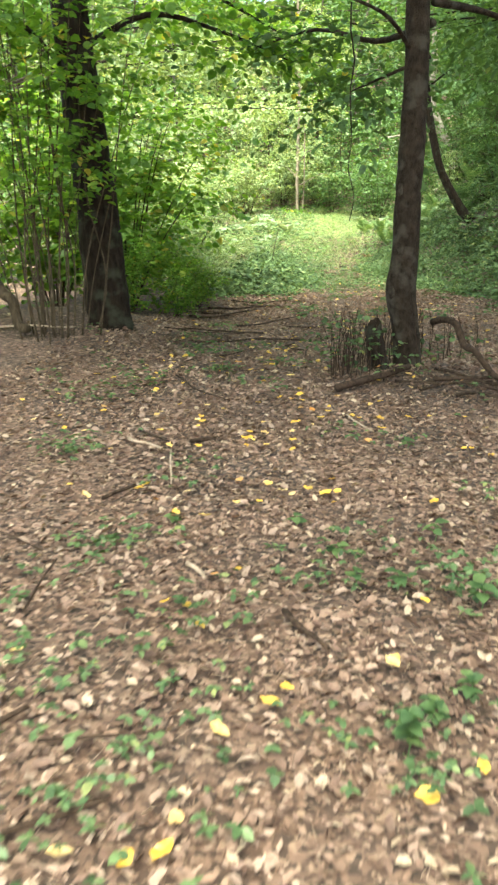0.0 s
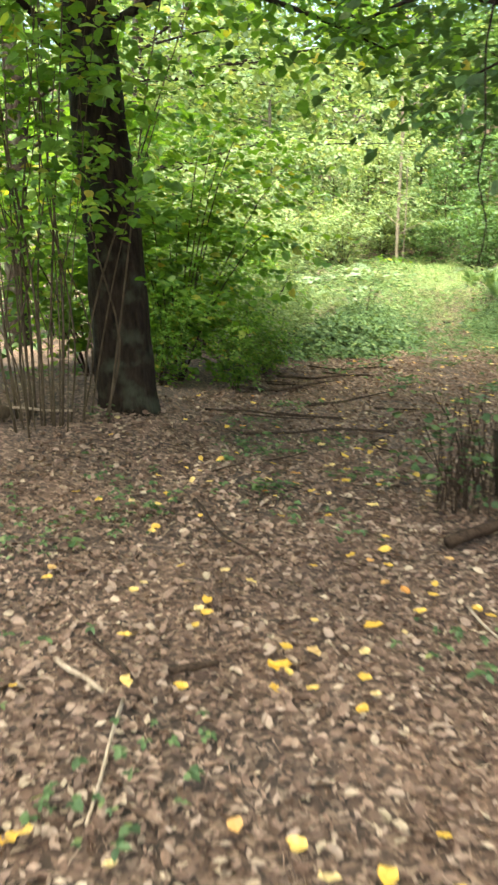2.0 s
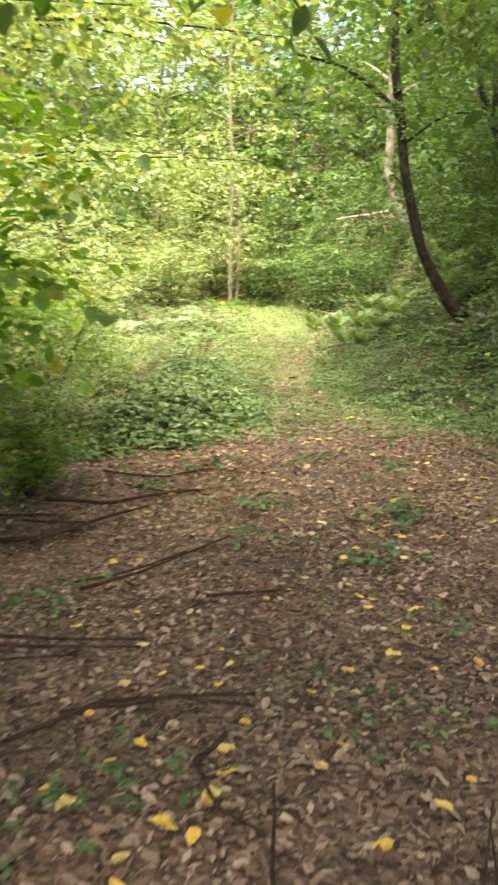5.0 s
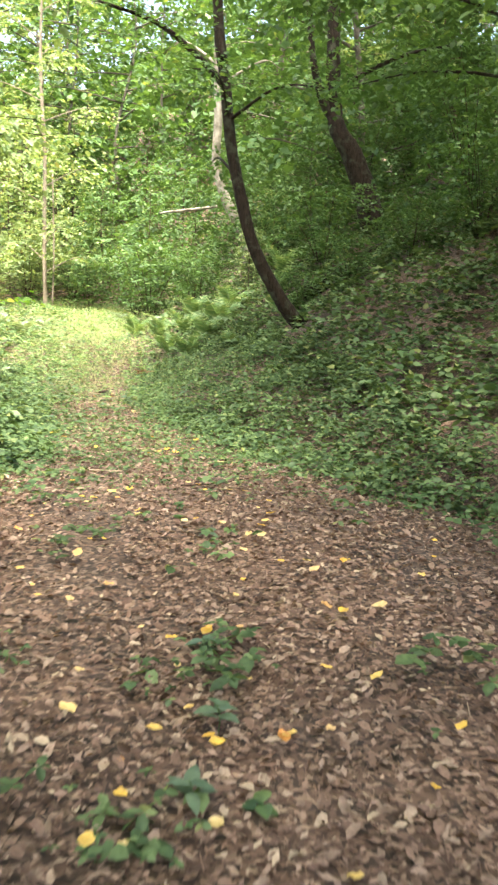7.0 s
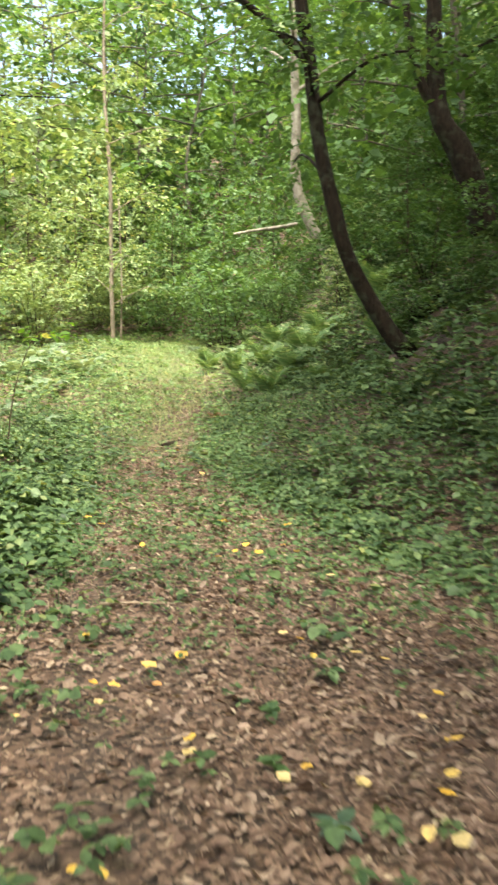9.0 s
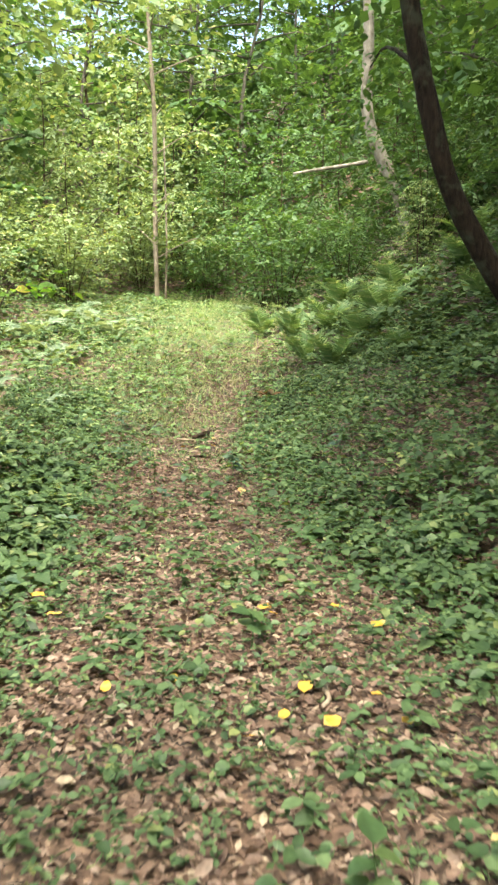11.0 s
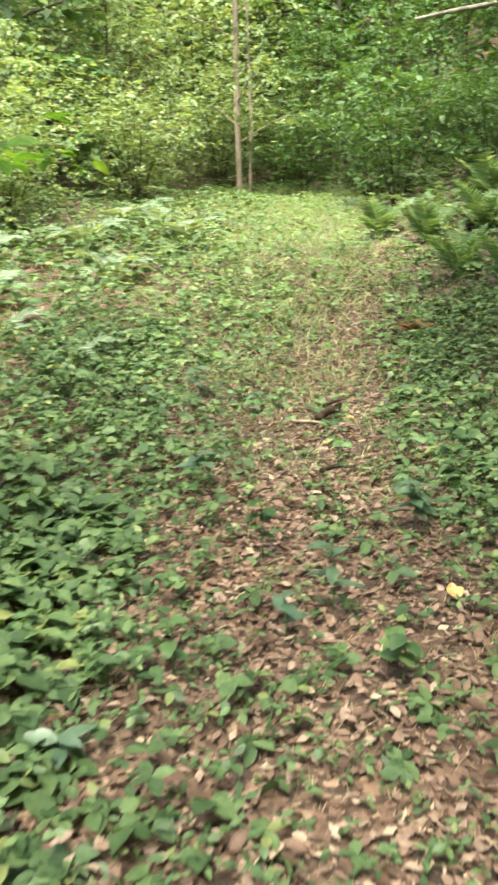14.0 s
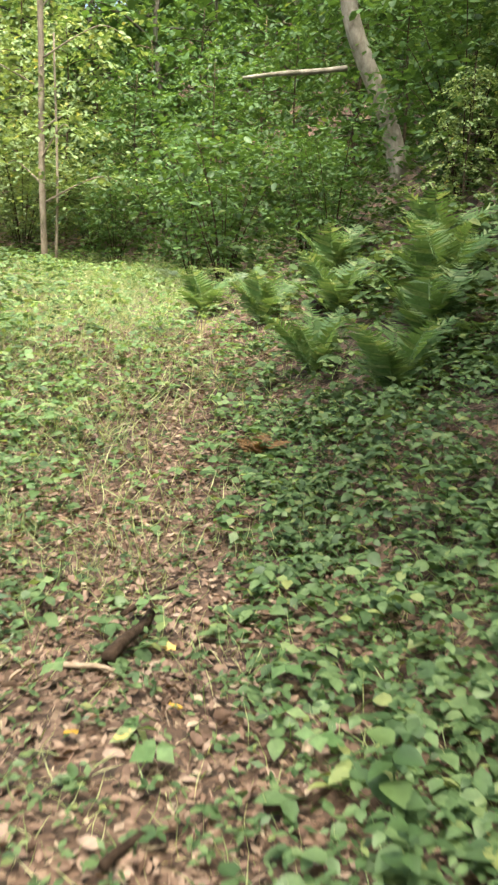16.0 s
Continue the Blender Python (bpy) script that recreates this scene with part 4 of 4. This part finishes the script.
def hazel_clump():
    rng = np.random.default_rng(101)
    t = thing("hazel_clump", -1.87, 8.5, H(-1.87, 8.5), "clump of thin pale hazel stems rising from one foot", "shrub")
    lines = []
    for k in range(30):
        bx, by = rng.normal(0, 0.2), rng.normal(0, 0.12)
        fx, fy = bx * 2.3 + rng.normal(-0.12, 0.38), by * 2 + rng.normal(0, 0.25)
        h = rng.uniform(1.6, 4.6)
        pts = [(bx, by, -.08), (bx * 1.4, by * 1.4, h * .25), (bx + (fx - bx) * .5, by + (fy - by) * .5, h * .6), (fx, fy, h)]
        lines.append(pts)
        r = rng.uniform(0.004, 0.011)
        child("stem", np_mesh("stem", *rod(pts, r, r * .4, 6), mat_stem, True), t)
    child("foliage", np_mesh("foliage", *crown_sprays(rng, [l for l in lines if l[3][2] > 2.0], 11, 0.09, 0.5, 8, 1.0, 0.35, FOLDED, 0.55), mat_hazel), t)


hazel_clump()


def lying(name, label, pts, r0, r1, mat, category="stick", group="", sink=0.25, twigs=0, seed=0, lift=None):
    """A stick or log on the litter along the given plan line."""
    rng = np.random.default_rng(seed + int(abs(pts[0][0]) * 100))
    x0, y0 = pts[0]
    z0 = H(x0, y0)
    line = []
    dense = [pts[0]]
    for a, b in zip(pts[:-1], pts[1:]):
        dense += [((a[0] * 2 + b[0]) / 3, (a[1] * 2 + b[1]) / 3), ((a[0] + b[0] * 2) / 3, (a[1] + b[1] * 2) / 3), b]
    for i, (x, y) in enumerate(dense):
        up = lift[min(i * len(lift) // len(dense), len(lift) - 1)] if lift else 0
        line.append((x - x0 + rng.normal(0, r0 * .5), y - y0 + rng.normal(0, r0 * .5), H(x, y) - z0 + r0 * (1 - sink) + 0.033 + up + abs(rng.normal(0, r0 * .25))))
    ob = new(name, np_mesh(name, *tube(line, np.linspace(r0, r1, len(line)), 7, 0.08, rng, 2), mat, True))
    ob.location = (x0, y0, z0)
    tagged(ob, label, category, group)
    return ob


STICKS_A = [((-.47, 5.35), (-.41, 4.8), 9, 1), ((-.72, 5.78), (-.48, 5.48), 11, 0), ((-.73, 4.49), (-.61, 4.74), 16, 0), ((.17, 3.26), (.32, 3.0), 17, 0), ((-.22, 3.71), (-.14, 3.56), 14, 1), ((-.74, 2.48), (-.62, 2.6), 15, 0),
            ((-.55, 2.47), (-.19, 2.51), 8, 0), ((-.82, 3.28), (-.80, 3.75), 7, 0), ((-1.14, 4.03), (-.89, 3.84), 8, 0), ((-.55, 2.12), (-.31, 2.22), 13, 0), ((.69, 6.22), (.83, 5.86), 8, 1)]
STICKS_B = [((-.36, 5.55), (-.22, 5.64), 20, 0), ((-.77, 5.55), (-.54, 5.37), 14, 1), ((-.94, 9.66), (-.12, 9.84), 9, 0), ((-.22, 10.66), (.53, 11.55), 11, 0), ((.37, 10.52), (.8, 10.69), 11, 0),
            ((-.11, 8.64), (-.37, 8.26), 7, 0), ((-.64, 7.92), (-.48, 8.14), 8, 0), ((-1.11, 11.72), (-.76, 11.51), 13, 1), ((.50, 8.4), (.55, 8.98), 9, 0), ((-.46, 10.0), (.12, 10.03), 10, 0)]
STICKS_C = [((-.27, 10.76), (.27, 11.28), 9, 0), ((-.6, 11.46), (-.43, 11.82), 18, 0), ((-.27, 14.94), (.22, 15.26), 16, 0), ((1.36, 16.08), (1.74, 16.04), 8, 1), ((2.11, 15.35), (2.71, 15.6), 6, 0), ((2.15, 23.0), (2.36, 23.2), 14, 0),
            ((2.4, 17.38), (2.36, 17.18), 14, 1), ((2.09, 22.62), (2.26, 22.98), 32, 0), ((2.41, 21.88), (2.58, 21.94), 15, 0), ((2.02, 21.75), (2.15, 21.87), 16, 0), ((1.93, 22.64), (2.1, 22.57), 12, 1)]
for run in (STICKS_A, STICKS_B, STICKS_C):
    for a, b, mm, bare in run:
        lying("stick", "broken bare pale stick on the leaf litter" if bare else "dark fallen twig lying on the leaf litter", [a, b], mm / 1250, mm / 1900, mat_wood if bare else mat_stick, group="sticks on the trail")
for pts, mm in (([(-.98, 9.54), (-.73, 9.86), (.11, 9.94)], 12), ([(-.12, 9.37), (.25, 9.52), (.53, 9.44)], 11), ([(-.64, 7.35), (-.42, 6.89), (-.16, 6.55)], 10),
                ([(.42, 9.27), (.33, 9.11), (.39, 8.85), (.5, 8.74)], 12), ([(-.6, 8.95), (-.27, 9.17), (.01, 9.47), (.53, 9.54)], 12)):
    lying("twig", "long curved fallen twig on the leaf litter", pts, mm / 1150, mm / 2000, mat_stick, group="sticks on the trail")
lying("fallen_pole", "thin pale pole lying at the foot of the stems", [(-2.9, 8.3), (-2.3, 8.45), (-1.75, 8.55)], .014, .008, mat_wood, "branch", lift=[.06, .05, .04])
lying("fallen_branch", "dark fallen branch at the foot of the tree", [(.66, 6.8), (.95, 7.05), (1.3, 7.25)], .034, .026, mat_stick, "branch")
lying("fallen_branch", "crooked dead branch sloping from the tree foot", [(1.55, 7.75), (1.75, 7.25), (1.95, 6.85), (2.4, 6.5)], .034, .02, mat_stick, "branch", lift=[.3, .16, .04, 0])
lying("fallen_branch", "dark crooked dead branch beside the tree", [(1.45, 6.9), (1.8, 6.95), (2.3, 7.3)], .022, .012, mat_stick, "branch")
lying("fallen_branch", "grey rotting branch leaning by the stems", [(-2.75, 8.75), (-2.45, 8.55), (-2.2, 8.4)], .06, .05, mat_stem, "branch", lift=[.45, .25, .0])
lying("fallen_branch", "heap of dark rotting branches under the shrub", [(-.9, 11.4), (-.5, 11.6), (-.1, 12.1)], .017, .009, mat_stick, "branch")
lying("fallen_branch", "dark rotting branch under the shrub", [(-.7, 12.4), (-.2, 12.3), (.35, 12.7)], .015, .009, mat_stick, "branch")
lying("fallen_log", "dark mossy log lying across the bank", [(5.9, 23.9), (6.5, 23.85), (7.3, 23.6)], .12, .09, mat_bark, "log")
lying("fallen_log", "dark log shape standing in for a shadowy hollow under ferns", [(4.2, 27.75), (4.7, 27.6), (5.2, 27.7)], .07, .05, mat_bark, "log")
lying("fallen_branch", "grey dead branch on the bank", [(3.6, 20.6), (3.95, 21.3), (4.2, 21.5)], .014, .008, mat_wood, "branch")


for pts, mm in (([(1.15, 7.0), (1.5, 6.85), (1.9, 6.95)], 16), ([(1.3, 6.75), (1.6, 6.9), (2.0, 6.75)], 13), ([(1.5, 7.2), (1.8, 6.9), (2.2, 6.85)], 18), ([(1.55, 6.6), (1.75, 6.7), (2.1, 6.55)], 22),
                ([(-.75, 11.9), (-.35, 11.85), (0.0, 12.2)], 14), ([(-1.0, 12.0), (-.6, 12.05), (-.3, 11.6)], 12), ([(-.4, 13.3), (.1, 13.2), (.5, 13.5)], 14), ([(-.2, 12.9), (.15, 12.6), (.4, 12.75)], 10)):
    lying("dead_branch", "dark dead branch in a loose pile on the litter", pts, mm / 1400, mm / 2600, mat_stick, "branch", "dead branches beside the trail")


def stump():
    rng = np.random.default_rng(111)
    me = bmesh.new()
    rings = [(.11, -.08), (.095, .04), (.078, .16), (.072, .28), (.066, .38)]
    loops = []
    for k, (r, z) in enumerate(rings):
        loop = []
        for q in range(14):
            a = q * math.tau / 14
            rr = r * (1 + .12 * math.sin(3 * a) + rng.normal(0, .05))
            top = (.05 * math.sin(a + 1) + rng.normal(0, .02)) if k == 4 else 0
            loop.append(me.verts.new((rr * math.cos(a) - .02 * k, rr * math.sin(a), z + top)))
        loops.append(loop)
    for a, b in zip(loops[:-1], loops[1:]):
        for q in range(14):
            me.faces.new((a[q], a[(q + 1) % 14], b[(q + 1) % 14], b[q]))
    c = me.verts.new((-.08, 0, .24))
    for q in range(14):
        me.faces.new((loops[-1][q], loops[-1][(q + 1) % 14], c))
    data = bpy.data.meshes.new("tree_stump")
    me.to_mesh(data)
    me.free()
    data.materials.append(mat_bark)
    ob = new("tree_stump", data)
    ob.location = (1.1, 7.55, H(1.1, 7.55))
    tagged(ob, "small dark jagged stump beside the knotted tree", "stump")


stump()


def shoots(x, y, n, tall, seed, label, leafy=0, spread=0.2):
    """Thin dry shoots standing in a tuft."""
    rng = np.random.default_rng(seed)
    t = thing("dry_shoots", x, y, H(x, y), label, "shrub", "dry shoots by the trail")
    lines = []
    for k in range(n):
        bx, by = rng.normal(0, spread * .6), rng.normal(0, spread)
        h = tall * rng.uniform(.5, 1.1)
        pts = [(bx, by, -.04), (bx + rng.normal(0, .02), by, h * .5), (bx + rng.normal(0, .05), by + rng.normal(0, .05), h)]
        lines.append(pts)
        child("shoot", np_mesh("shoot", *rod(pts, .0045, .0018, 4), mat_stick, True), t)
    if leafy:
        child("foliage", np_mesh("foliage", *crown_sprays(rng, lines[:leafy], 3, .055, .12, 4, 1.0, .2, BROAD, .3), mat_cover), t)


shoots(.76, 7.4, 22, .5, 121, "tuft of thin dry dark shoots beside the trail", 9, .10)
shoots(.86, 7.75, 22, .55, 126, "tuft of thin dry dark shoots beside the trail", 0, .12)
shoots(1.0, 7.3, 7, .45, 127, "tuft of thin dry dark shoots beside the stump", 8, .12)
shoots(1.2, 8.1, 14, .5, 122, "tuft of thin dry dark shoots beside the trail", 0, .14)
shoots(1.4, 8.5, 14, .5, 123, "tuft of thin dry dark shoots beside the trail", 0, .2)
shoots(1.7, 8.0, 14, .5, 125, "tuft of thin dry dark shoots beside the tree", 6, .2)


# bare hanging twigs under the boughs
def hanging(name, label, x, y, z0, z1, seed):
    rng = np.random.default_rng(seed)
    n = 8
    pts = [(rng.normal(0, .012) + .05 * k / n, rng.normal(0, .012), (z1 - z0) * k / n) for k in range(n + 1)]
    ob = new(name, np_mesh(name, *tube(pts, np.linspace(.007, .003, n + 1), 5, 0, None, 2), mat_bark, True))
    ob.parent = knot_tree
    ob.matrix_basis = Matrix.Translation((x - 1.35, y - 7.65, z0 - H(1.35, 7.65)))
    tagged(ob, label)


child("limb", np_mesh("limb", *tube([(-.08, .1, 2.5), (-.35, -.3, 2.7), (-.67, -.65, 2.76), (-1.1, -.9, 2.86)], [.022, .016, .012, .006], 6, .04, rng0), mat_smooth, True), knot_tree)


def burl(x, y, z, r):
    b = bmesh.new()
    bmesh.ops.create_icosphere(b, subdivisions=2, radius=r)
    for v in b.verts:
        v.co.x *= 0.75
        v.co.z *= 1.2
        v.co *= 1 + 0.12 * math.sin(40 * v.co.y / (r * 12) + 3 * v.co.z / r)
    me = bpy.data.meshes.new("burl")
    b.to_mesh(me)
    b.free()
    me.materials.append(mat_smooth)
    me.polygons.foreach_set("use_smooth", np.ones(len(me.polygons), bool))
    ob = child("burl", me, knot_tree)
    ob.matrix_basis = Matrix.Translation((x, y, z))


burl(-.175, -.04, .66, .07)
burl(-.155, -.05, 1.47, .045)
burl(-.13, -.08, 1.0, .04)
hanging("hanging_twig", "bare dark twig hanging down", .68, 7.0, 2.86, 1.35, 131)

# pale fallen pole caught against the birch
log_line = [(0, 0, 0), (.55, -.02, .1), (1.1, .1, .2), (1.68, .25, .33)]
ob = new("fallen_birch_pole", np_mesh("fallen_birch_pole", *tube(log_line, [.025, .036, .042, .045], 8, .05, np.random.default_rng(5)), mat_pale, True))
ob.location = (4.55, 33.3, 3.9)
tagged(ob, "pale bare fallen pole caught against the birch trunk", "log")


# ---- yellow fallen leaves, one by one ----
def yellow_mesh(seed, long, wide):
    rng = np.random.default_rng(seed)
    b = bmesh.new()
    mid, lo, hi = [], [], []
    for k in range(6):
        u = k / 5
        w = wide * math.sin(math.pi * min(1, u ** .8 * .98 + .02)) ** .8
        curl = .18 * long * (u - .5) ** 2 + rng.normal(0, .002)
        mid.append(b.verts.new((long * u, 0, curl)))
        if 0 < k < 5:
            lo.append(b.verts.new((long * u + rng.normal(0, .002), -w, curl + wide * rng.uniform(.05, .4))))
            hi.append(b.verts.new((long * u + rng.normal(0, .002), w, curl + wide * rng.uniform(.05, .4))))
    for side, flip in ((lo, False), (hi, True)):
        quads = [(mid[0], side[0], mid[1])] + [(mid[i], side[i - 1], side[i], mid[i + 1]) for i in range(1, 4)] + [(mid[4], side[3], mid[5])]
        for q in quads:
            b.faces.new(q[::-1] if flip else q)
    me = bpy.data.meshes.new("yellow_leaf")
    b.to_mesh(me)
    b.free()
    me.materials.append(mat_yellow)
    return me


YELLOW = [yellow_mesh(140 + k, l, w) for k, (l, w) in enumerate(((.06, .021), (.068, .024), (.054, .022), (.075, .022), (.05, .017)))]
rng_y = np.random.default_rng(150)


def yellow_leaf(x, y, size=1.0):
    ob = new("yellow_leaf", YELLOW[int(rng_y.integers(0, 5))])
    ob.matrix_basis = Matrix.LocRotScale((x, y, H(x, y) + 0.042), Euler((rng_y.normal(0, .15), rng_y.normal(0, .15), rng_y.uniform(0, 6.28))), (size, size, size))
    tagged(ob, "yellow fallen leaf lying on brown leaf litter", "leaf", "yellow leaves on the trail")


LEAVES_A = [(-1.46, 5.92), (-.63, 6.22), (-.34, 6.12), (.41, 6.58), (.09, 5.79), (-.01, 5.62), (.9, 6.19), (-.94, 4.7), (-.81, 4.49), (-.56, 4.74), (-.29, 4.67), (-.22, 4.25), (-.05, 4.49), (.15, 4.78), (-.01, 3.7), (-.09, 3.63), (-.28, 3.34), (-.21, 3.33),
            (-.15, 3.19), (.15, 2.77), (.15, 2.65), (-.06, 2.55), (-.73, 2.96), (.54, 2.97), (.55, 2.89), (.74, 3.39), (.7, 2.35), (.56, 2.26), (-.11, 2.17), (-.42, 2.04), (-.16, 2.01), (-.24, 1.99), (.96, 4.48), (.48, 4.65), (1.38, 5.5), (1.5, 5.32)]
LEAVES_B = [(-.64, 6.15), (-.81, 7.38), (-.75, 6.96), (-.21, 6.33), (-.03, 5.52), (.03, 5.78), (.38, 6.43), (.4, 6.92), (.27, 5.75), (.54, 6.31), (.94, 6.52), (.87, 5.94), (-.56, 4.7), (-.36, 4.33), (.34, 4.75), (.4, 4.63), (.46, 4.52), (-1.47, 8.65),
            (-.76, 6.84), (-.8, 7.24), (-.97, 7.28), (-.72, 7.66), (-.52, 6.45), (-.35, 5.99), (-.36, 5.88), (-.56, 5.78), (-.51, 5.49), (.04, 5.67), (.53, 6.16), (.26, 5.61), (.28, 5.96), (.41, 6.77), (.39, 7.9), (.06, 8.29), (.15, 8.67)]
LEAVES_C = [(.08, 8.26), (.27, 8.79), (.17, 8.49), (-.32, 7.84), (-.17, 8.4), (-.61, 8.22), (.02, 7.56), (-.04, 7.6), (.1, 7.84), (.15, 7.81), (.37, 7.83), (.5, 8.0), (.36, 7.39), (-.17, 7.98), (-.14, 7.79), (-.27, 8.18), (.39, 8.96), (.33, 8.77), (-.69, 10.3),
            (.03, 11.17), (-1.03, 8.99), (-.66, 9.16), (-.6, 7.73), (.27, 8.78), (.39, 9.03), (.45, 9.17), (.48, 9.36), (.41, 9.63), (.19, 9.66), (-.01, 8.91), (.68, 9.05), (.91, 9.71), (1.08, 9.9), (.84, 8.71), (.79, 9.16), (.14, 9.24), (1.43, 9.77), (1.03, 8.84)]
LEAVES_D = [(1.75, 11.53), (1.52, 12.38), (2.4, 14.12), (2.32, 12.64), (2.6, 12.62), (2.1, 12.0), (1.13, 11.8), (3.34, 13.63), (2.14, 13.49), (2.62, 13.26), (1.22, 13.5), (2.38, 13.11), (2.35, 14.04), (1.94, 14.17), (2.16, 14.1), (1.6, 15.16), (1.58, 15.02), (1.72, 15.31),
            (1.34, 15.59), (1.41, 15.04), (2.17, 15.5), (2.43, 15.22), (2.63, 16.42), (2.58, 17.04), (1.64, 14.36), (2.29, 13.79), (2.26, 13.88)]
LEAVES_E = [(2.21, 17.1), (2.06, 16.99), (2.33, 17.05), (2.54, 17.27), (2.33, 17.39), (1.85, 17.47), (2.29, 18.14), (2.56, 18.16), (3.38, 19.34), (3.49, 19.24), (2.68, 17.87), (1.62, 17.33), (2.28, 18.13), (2.3, 18.06), (2.28, 18.77), (2.49, 18.34), (1.32, 18.09),
            (1.28, 18.32), (2.36, 20.43), (2.38, 20.47), (1.96, 22.27), (2.08, 22.23), (2.27, 22.34), (2.3, 22.7), (2.83, 21.69), (3.04, 22.41), (3.52, 24.17), (3.86, 24.47)]
for run in (LEAVES_A, LEAVES_B, LEAVES_C, LEAVES_D, LEAVES_E):
    for x, y in run:
        yellow_leaf(x, y, rng_y.uniform(.8, 1.2))
for _ in range(230):
    y = rng_y.uniform(4.2, 15.5)
    yellow_leaf(trail(y) + rng_y.normal(-.2, 1.1), y, rng_y.uniform(.6, 1.0))


# ---- single green plants ----
def leaf_mesh(name, long, wide, mat):
    b = bmesh.new()
    rows = []
    for k in range(6):
        u = k / 5
        w = wide * math.sin(math.pi * min(1, u ** .75 * .97 + .03)) ** .85
        z = -.25 * long * u * u
        rows.append((b.verts.new((long * u, -w, z + .22 * w)), b.verts.new((long * u, 0, z)), b.verts.new((long * u, w, z + .22 * w))))
    for p, q in zip(rows[:-1], rows[1:]):
        b.faces.new((p[0], q[0], q[1], p[1]))
        b.faces.new((p[1], q[1], q[2], p[2]))
    me = bpy.data.meshes.new(name)
    b.to_mesh(me)
    b.free()
    me.materials.append(mat)
    me.polygons.foreach_set("use_smooth", np.ones(len(me.polygons), bool))
    return me


mat_plant = leaf_material("plant_leaf", [(0.0, (.050, .095, .036)), (0.6, (.085, .145, .056)), (1.0, (.13, .19, .07))], .4, .03, .4, whole=True, mottle=25)
mat_blue = leaf_material("bluish_leaf", [(0.0, (.060, .105, .068)), (1.0, (.11, .165, .10))], .35, .04, .4, whole=True, mottle=25)
PLANT = [leaf_mesh("leaf", .072, .030, mat_plant), leaf_mesh("leaf", .10, .024, mat_blue), leaf_mesh("leaf", .055, .022, mat_plant)]


def plant(x, y, tall, n, k, size=1.0, label="small green seedling with spread leaves on the litter"):
    rng = np.random.default_rng(int(x * 97 + y * 1013) % 9999)
    t = thing("seedling", x, y, H(x, y), label, "plant", "seedlings on the trail")
    child("stem", np_mesh("stem", *rod([(0, 0, -.03), (.01, 0, tall * .5), (0, .01, tall)], .0035, .002, 5), mat_cover, True), t)
    for i in range(n):
        f = child("leaf", PLANT[k], t)
        u = (i + 1) / n
        f.matrix_basis = Matrix.LocRotScale((0, 0, tall * (.35 + .65 * u)), Euler((rng.normal(0, .2), rng.uniform(-.45, .15), i * 2.4 + rng.normal(0, .3))), [size * rng.uniform(.75, 1.15)] * 3)


PLANTS_A = [(-.6, 4.02, .05, 9, 2), (-1.11, 5.43, .05, 9, 2), (.25, 4.26, .06, 4, 0), (.47, 3.56, .08, 4, 0), (.65, 3.57, .08, 5, 0), (.9, 4.08, .1, 6, 0), (.43, 3.87, .06, 6, 0), (.51, 2.48, .16, 22, 2), (-.34, 4.25, .04, 7, 2), (.95, 3.4, .12, 7, 0), (1.01, 5.54, .08, 8, 2), (.62, 2.62, .1, 8, 2), (.75, 2.75, .1, 8, 2)]
PLANTS_B = [(-1.01, 7.9, .06, 9, 2), (-.32, 7.58, .1, 10, 2), (-.81, 7.17, .06, 8, 2), (-1.06, 6.55, .06, 5, 0), (-.21, 7.59, .1, 9, 2), (-.55, 8.63, .07, 9, 2), (-.6, 8.23, .06, 8, 2), (-.42, 9.02, .06, 8, 2), (1.41, 11.26, .09, 6, 1), (.9, 9.43, .02, 2, 0), (1.6, 11.2, .05, 4, 0)]
PLANTS_C = [(1.65, 12.27, .07, 6, 1), (1.57, 11.64, .1, 7, 1), (1.98, 14.68, .05, 5, 0), (1.91, 14.28, .05, 5, 0), (1.15, 16.11, .3, 9, 0), (.85, 16.11, .3, 12, 0), (2.03, 13.94, .05, 5, 1), (1.9, 18.5, .18, 10, 0), (1.95, 20.41, .25, 5, 1), (1.79, 20.28, .15, 4, 1), (2.11, 20.03, .15, 8, 0), (2.34, 21.08, .22, 16, 1), (3.26, 21.39, .3, 14, 1)]
for run in (PLANTS_A, PLANTS_B, PLANTS_C):
    for x, y, tall, n, k in run:
        plant(x, y, tall, n, k, 1.1 if tall > .2 and k == 1 else 0.9)

dry_fern = fern("withered brown fern among green herbs", 95, 5, 0.32, mat_fern_dry, 0.5)
place(dry_fern, 3.05, 24.95)

# larger-leaved plants among the herbs of the clearing
rng_p = np.random.default_rng(171)
for k in range(64):
    y = rng_p.uniform(15.8, 25.0)
    side = rng_p.uniform(0.25, 2.0) * (1 if k % 2 else -1)
    plant(trail(y) + side, y, rng_p.uniform(.08, .26), int(rng_p.integers(5, 10)), 0 if k % 4 else 1, rng_p.uniform(.7, 1.2), "broad-leaved green herb standing among the low plants")
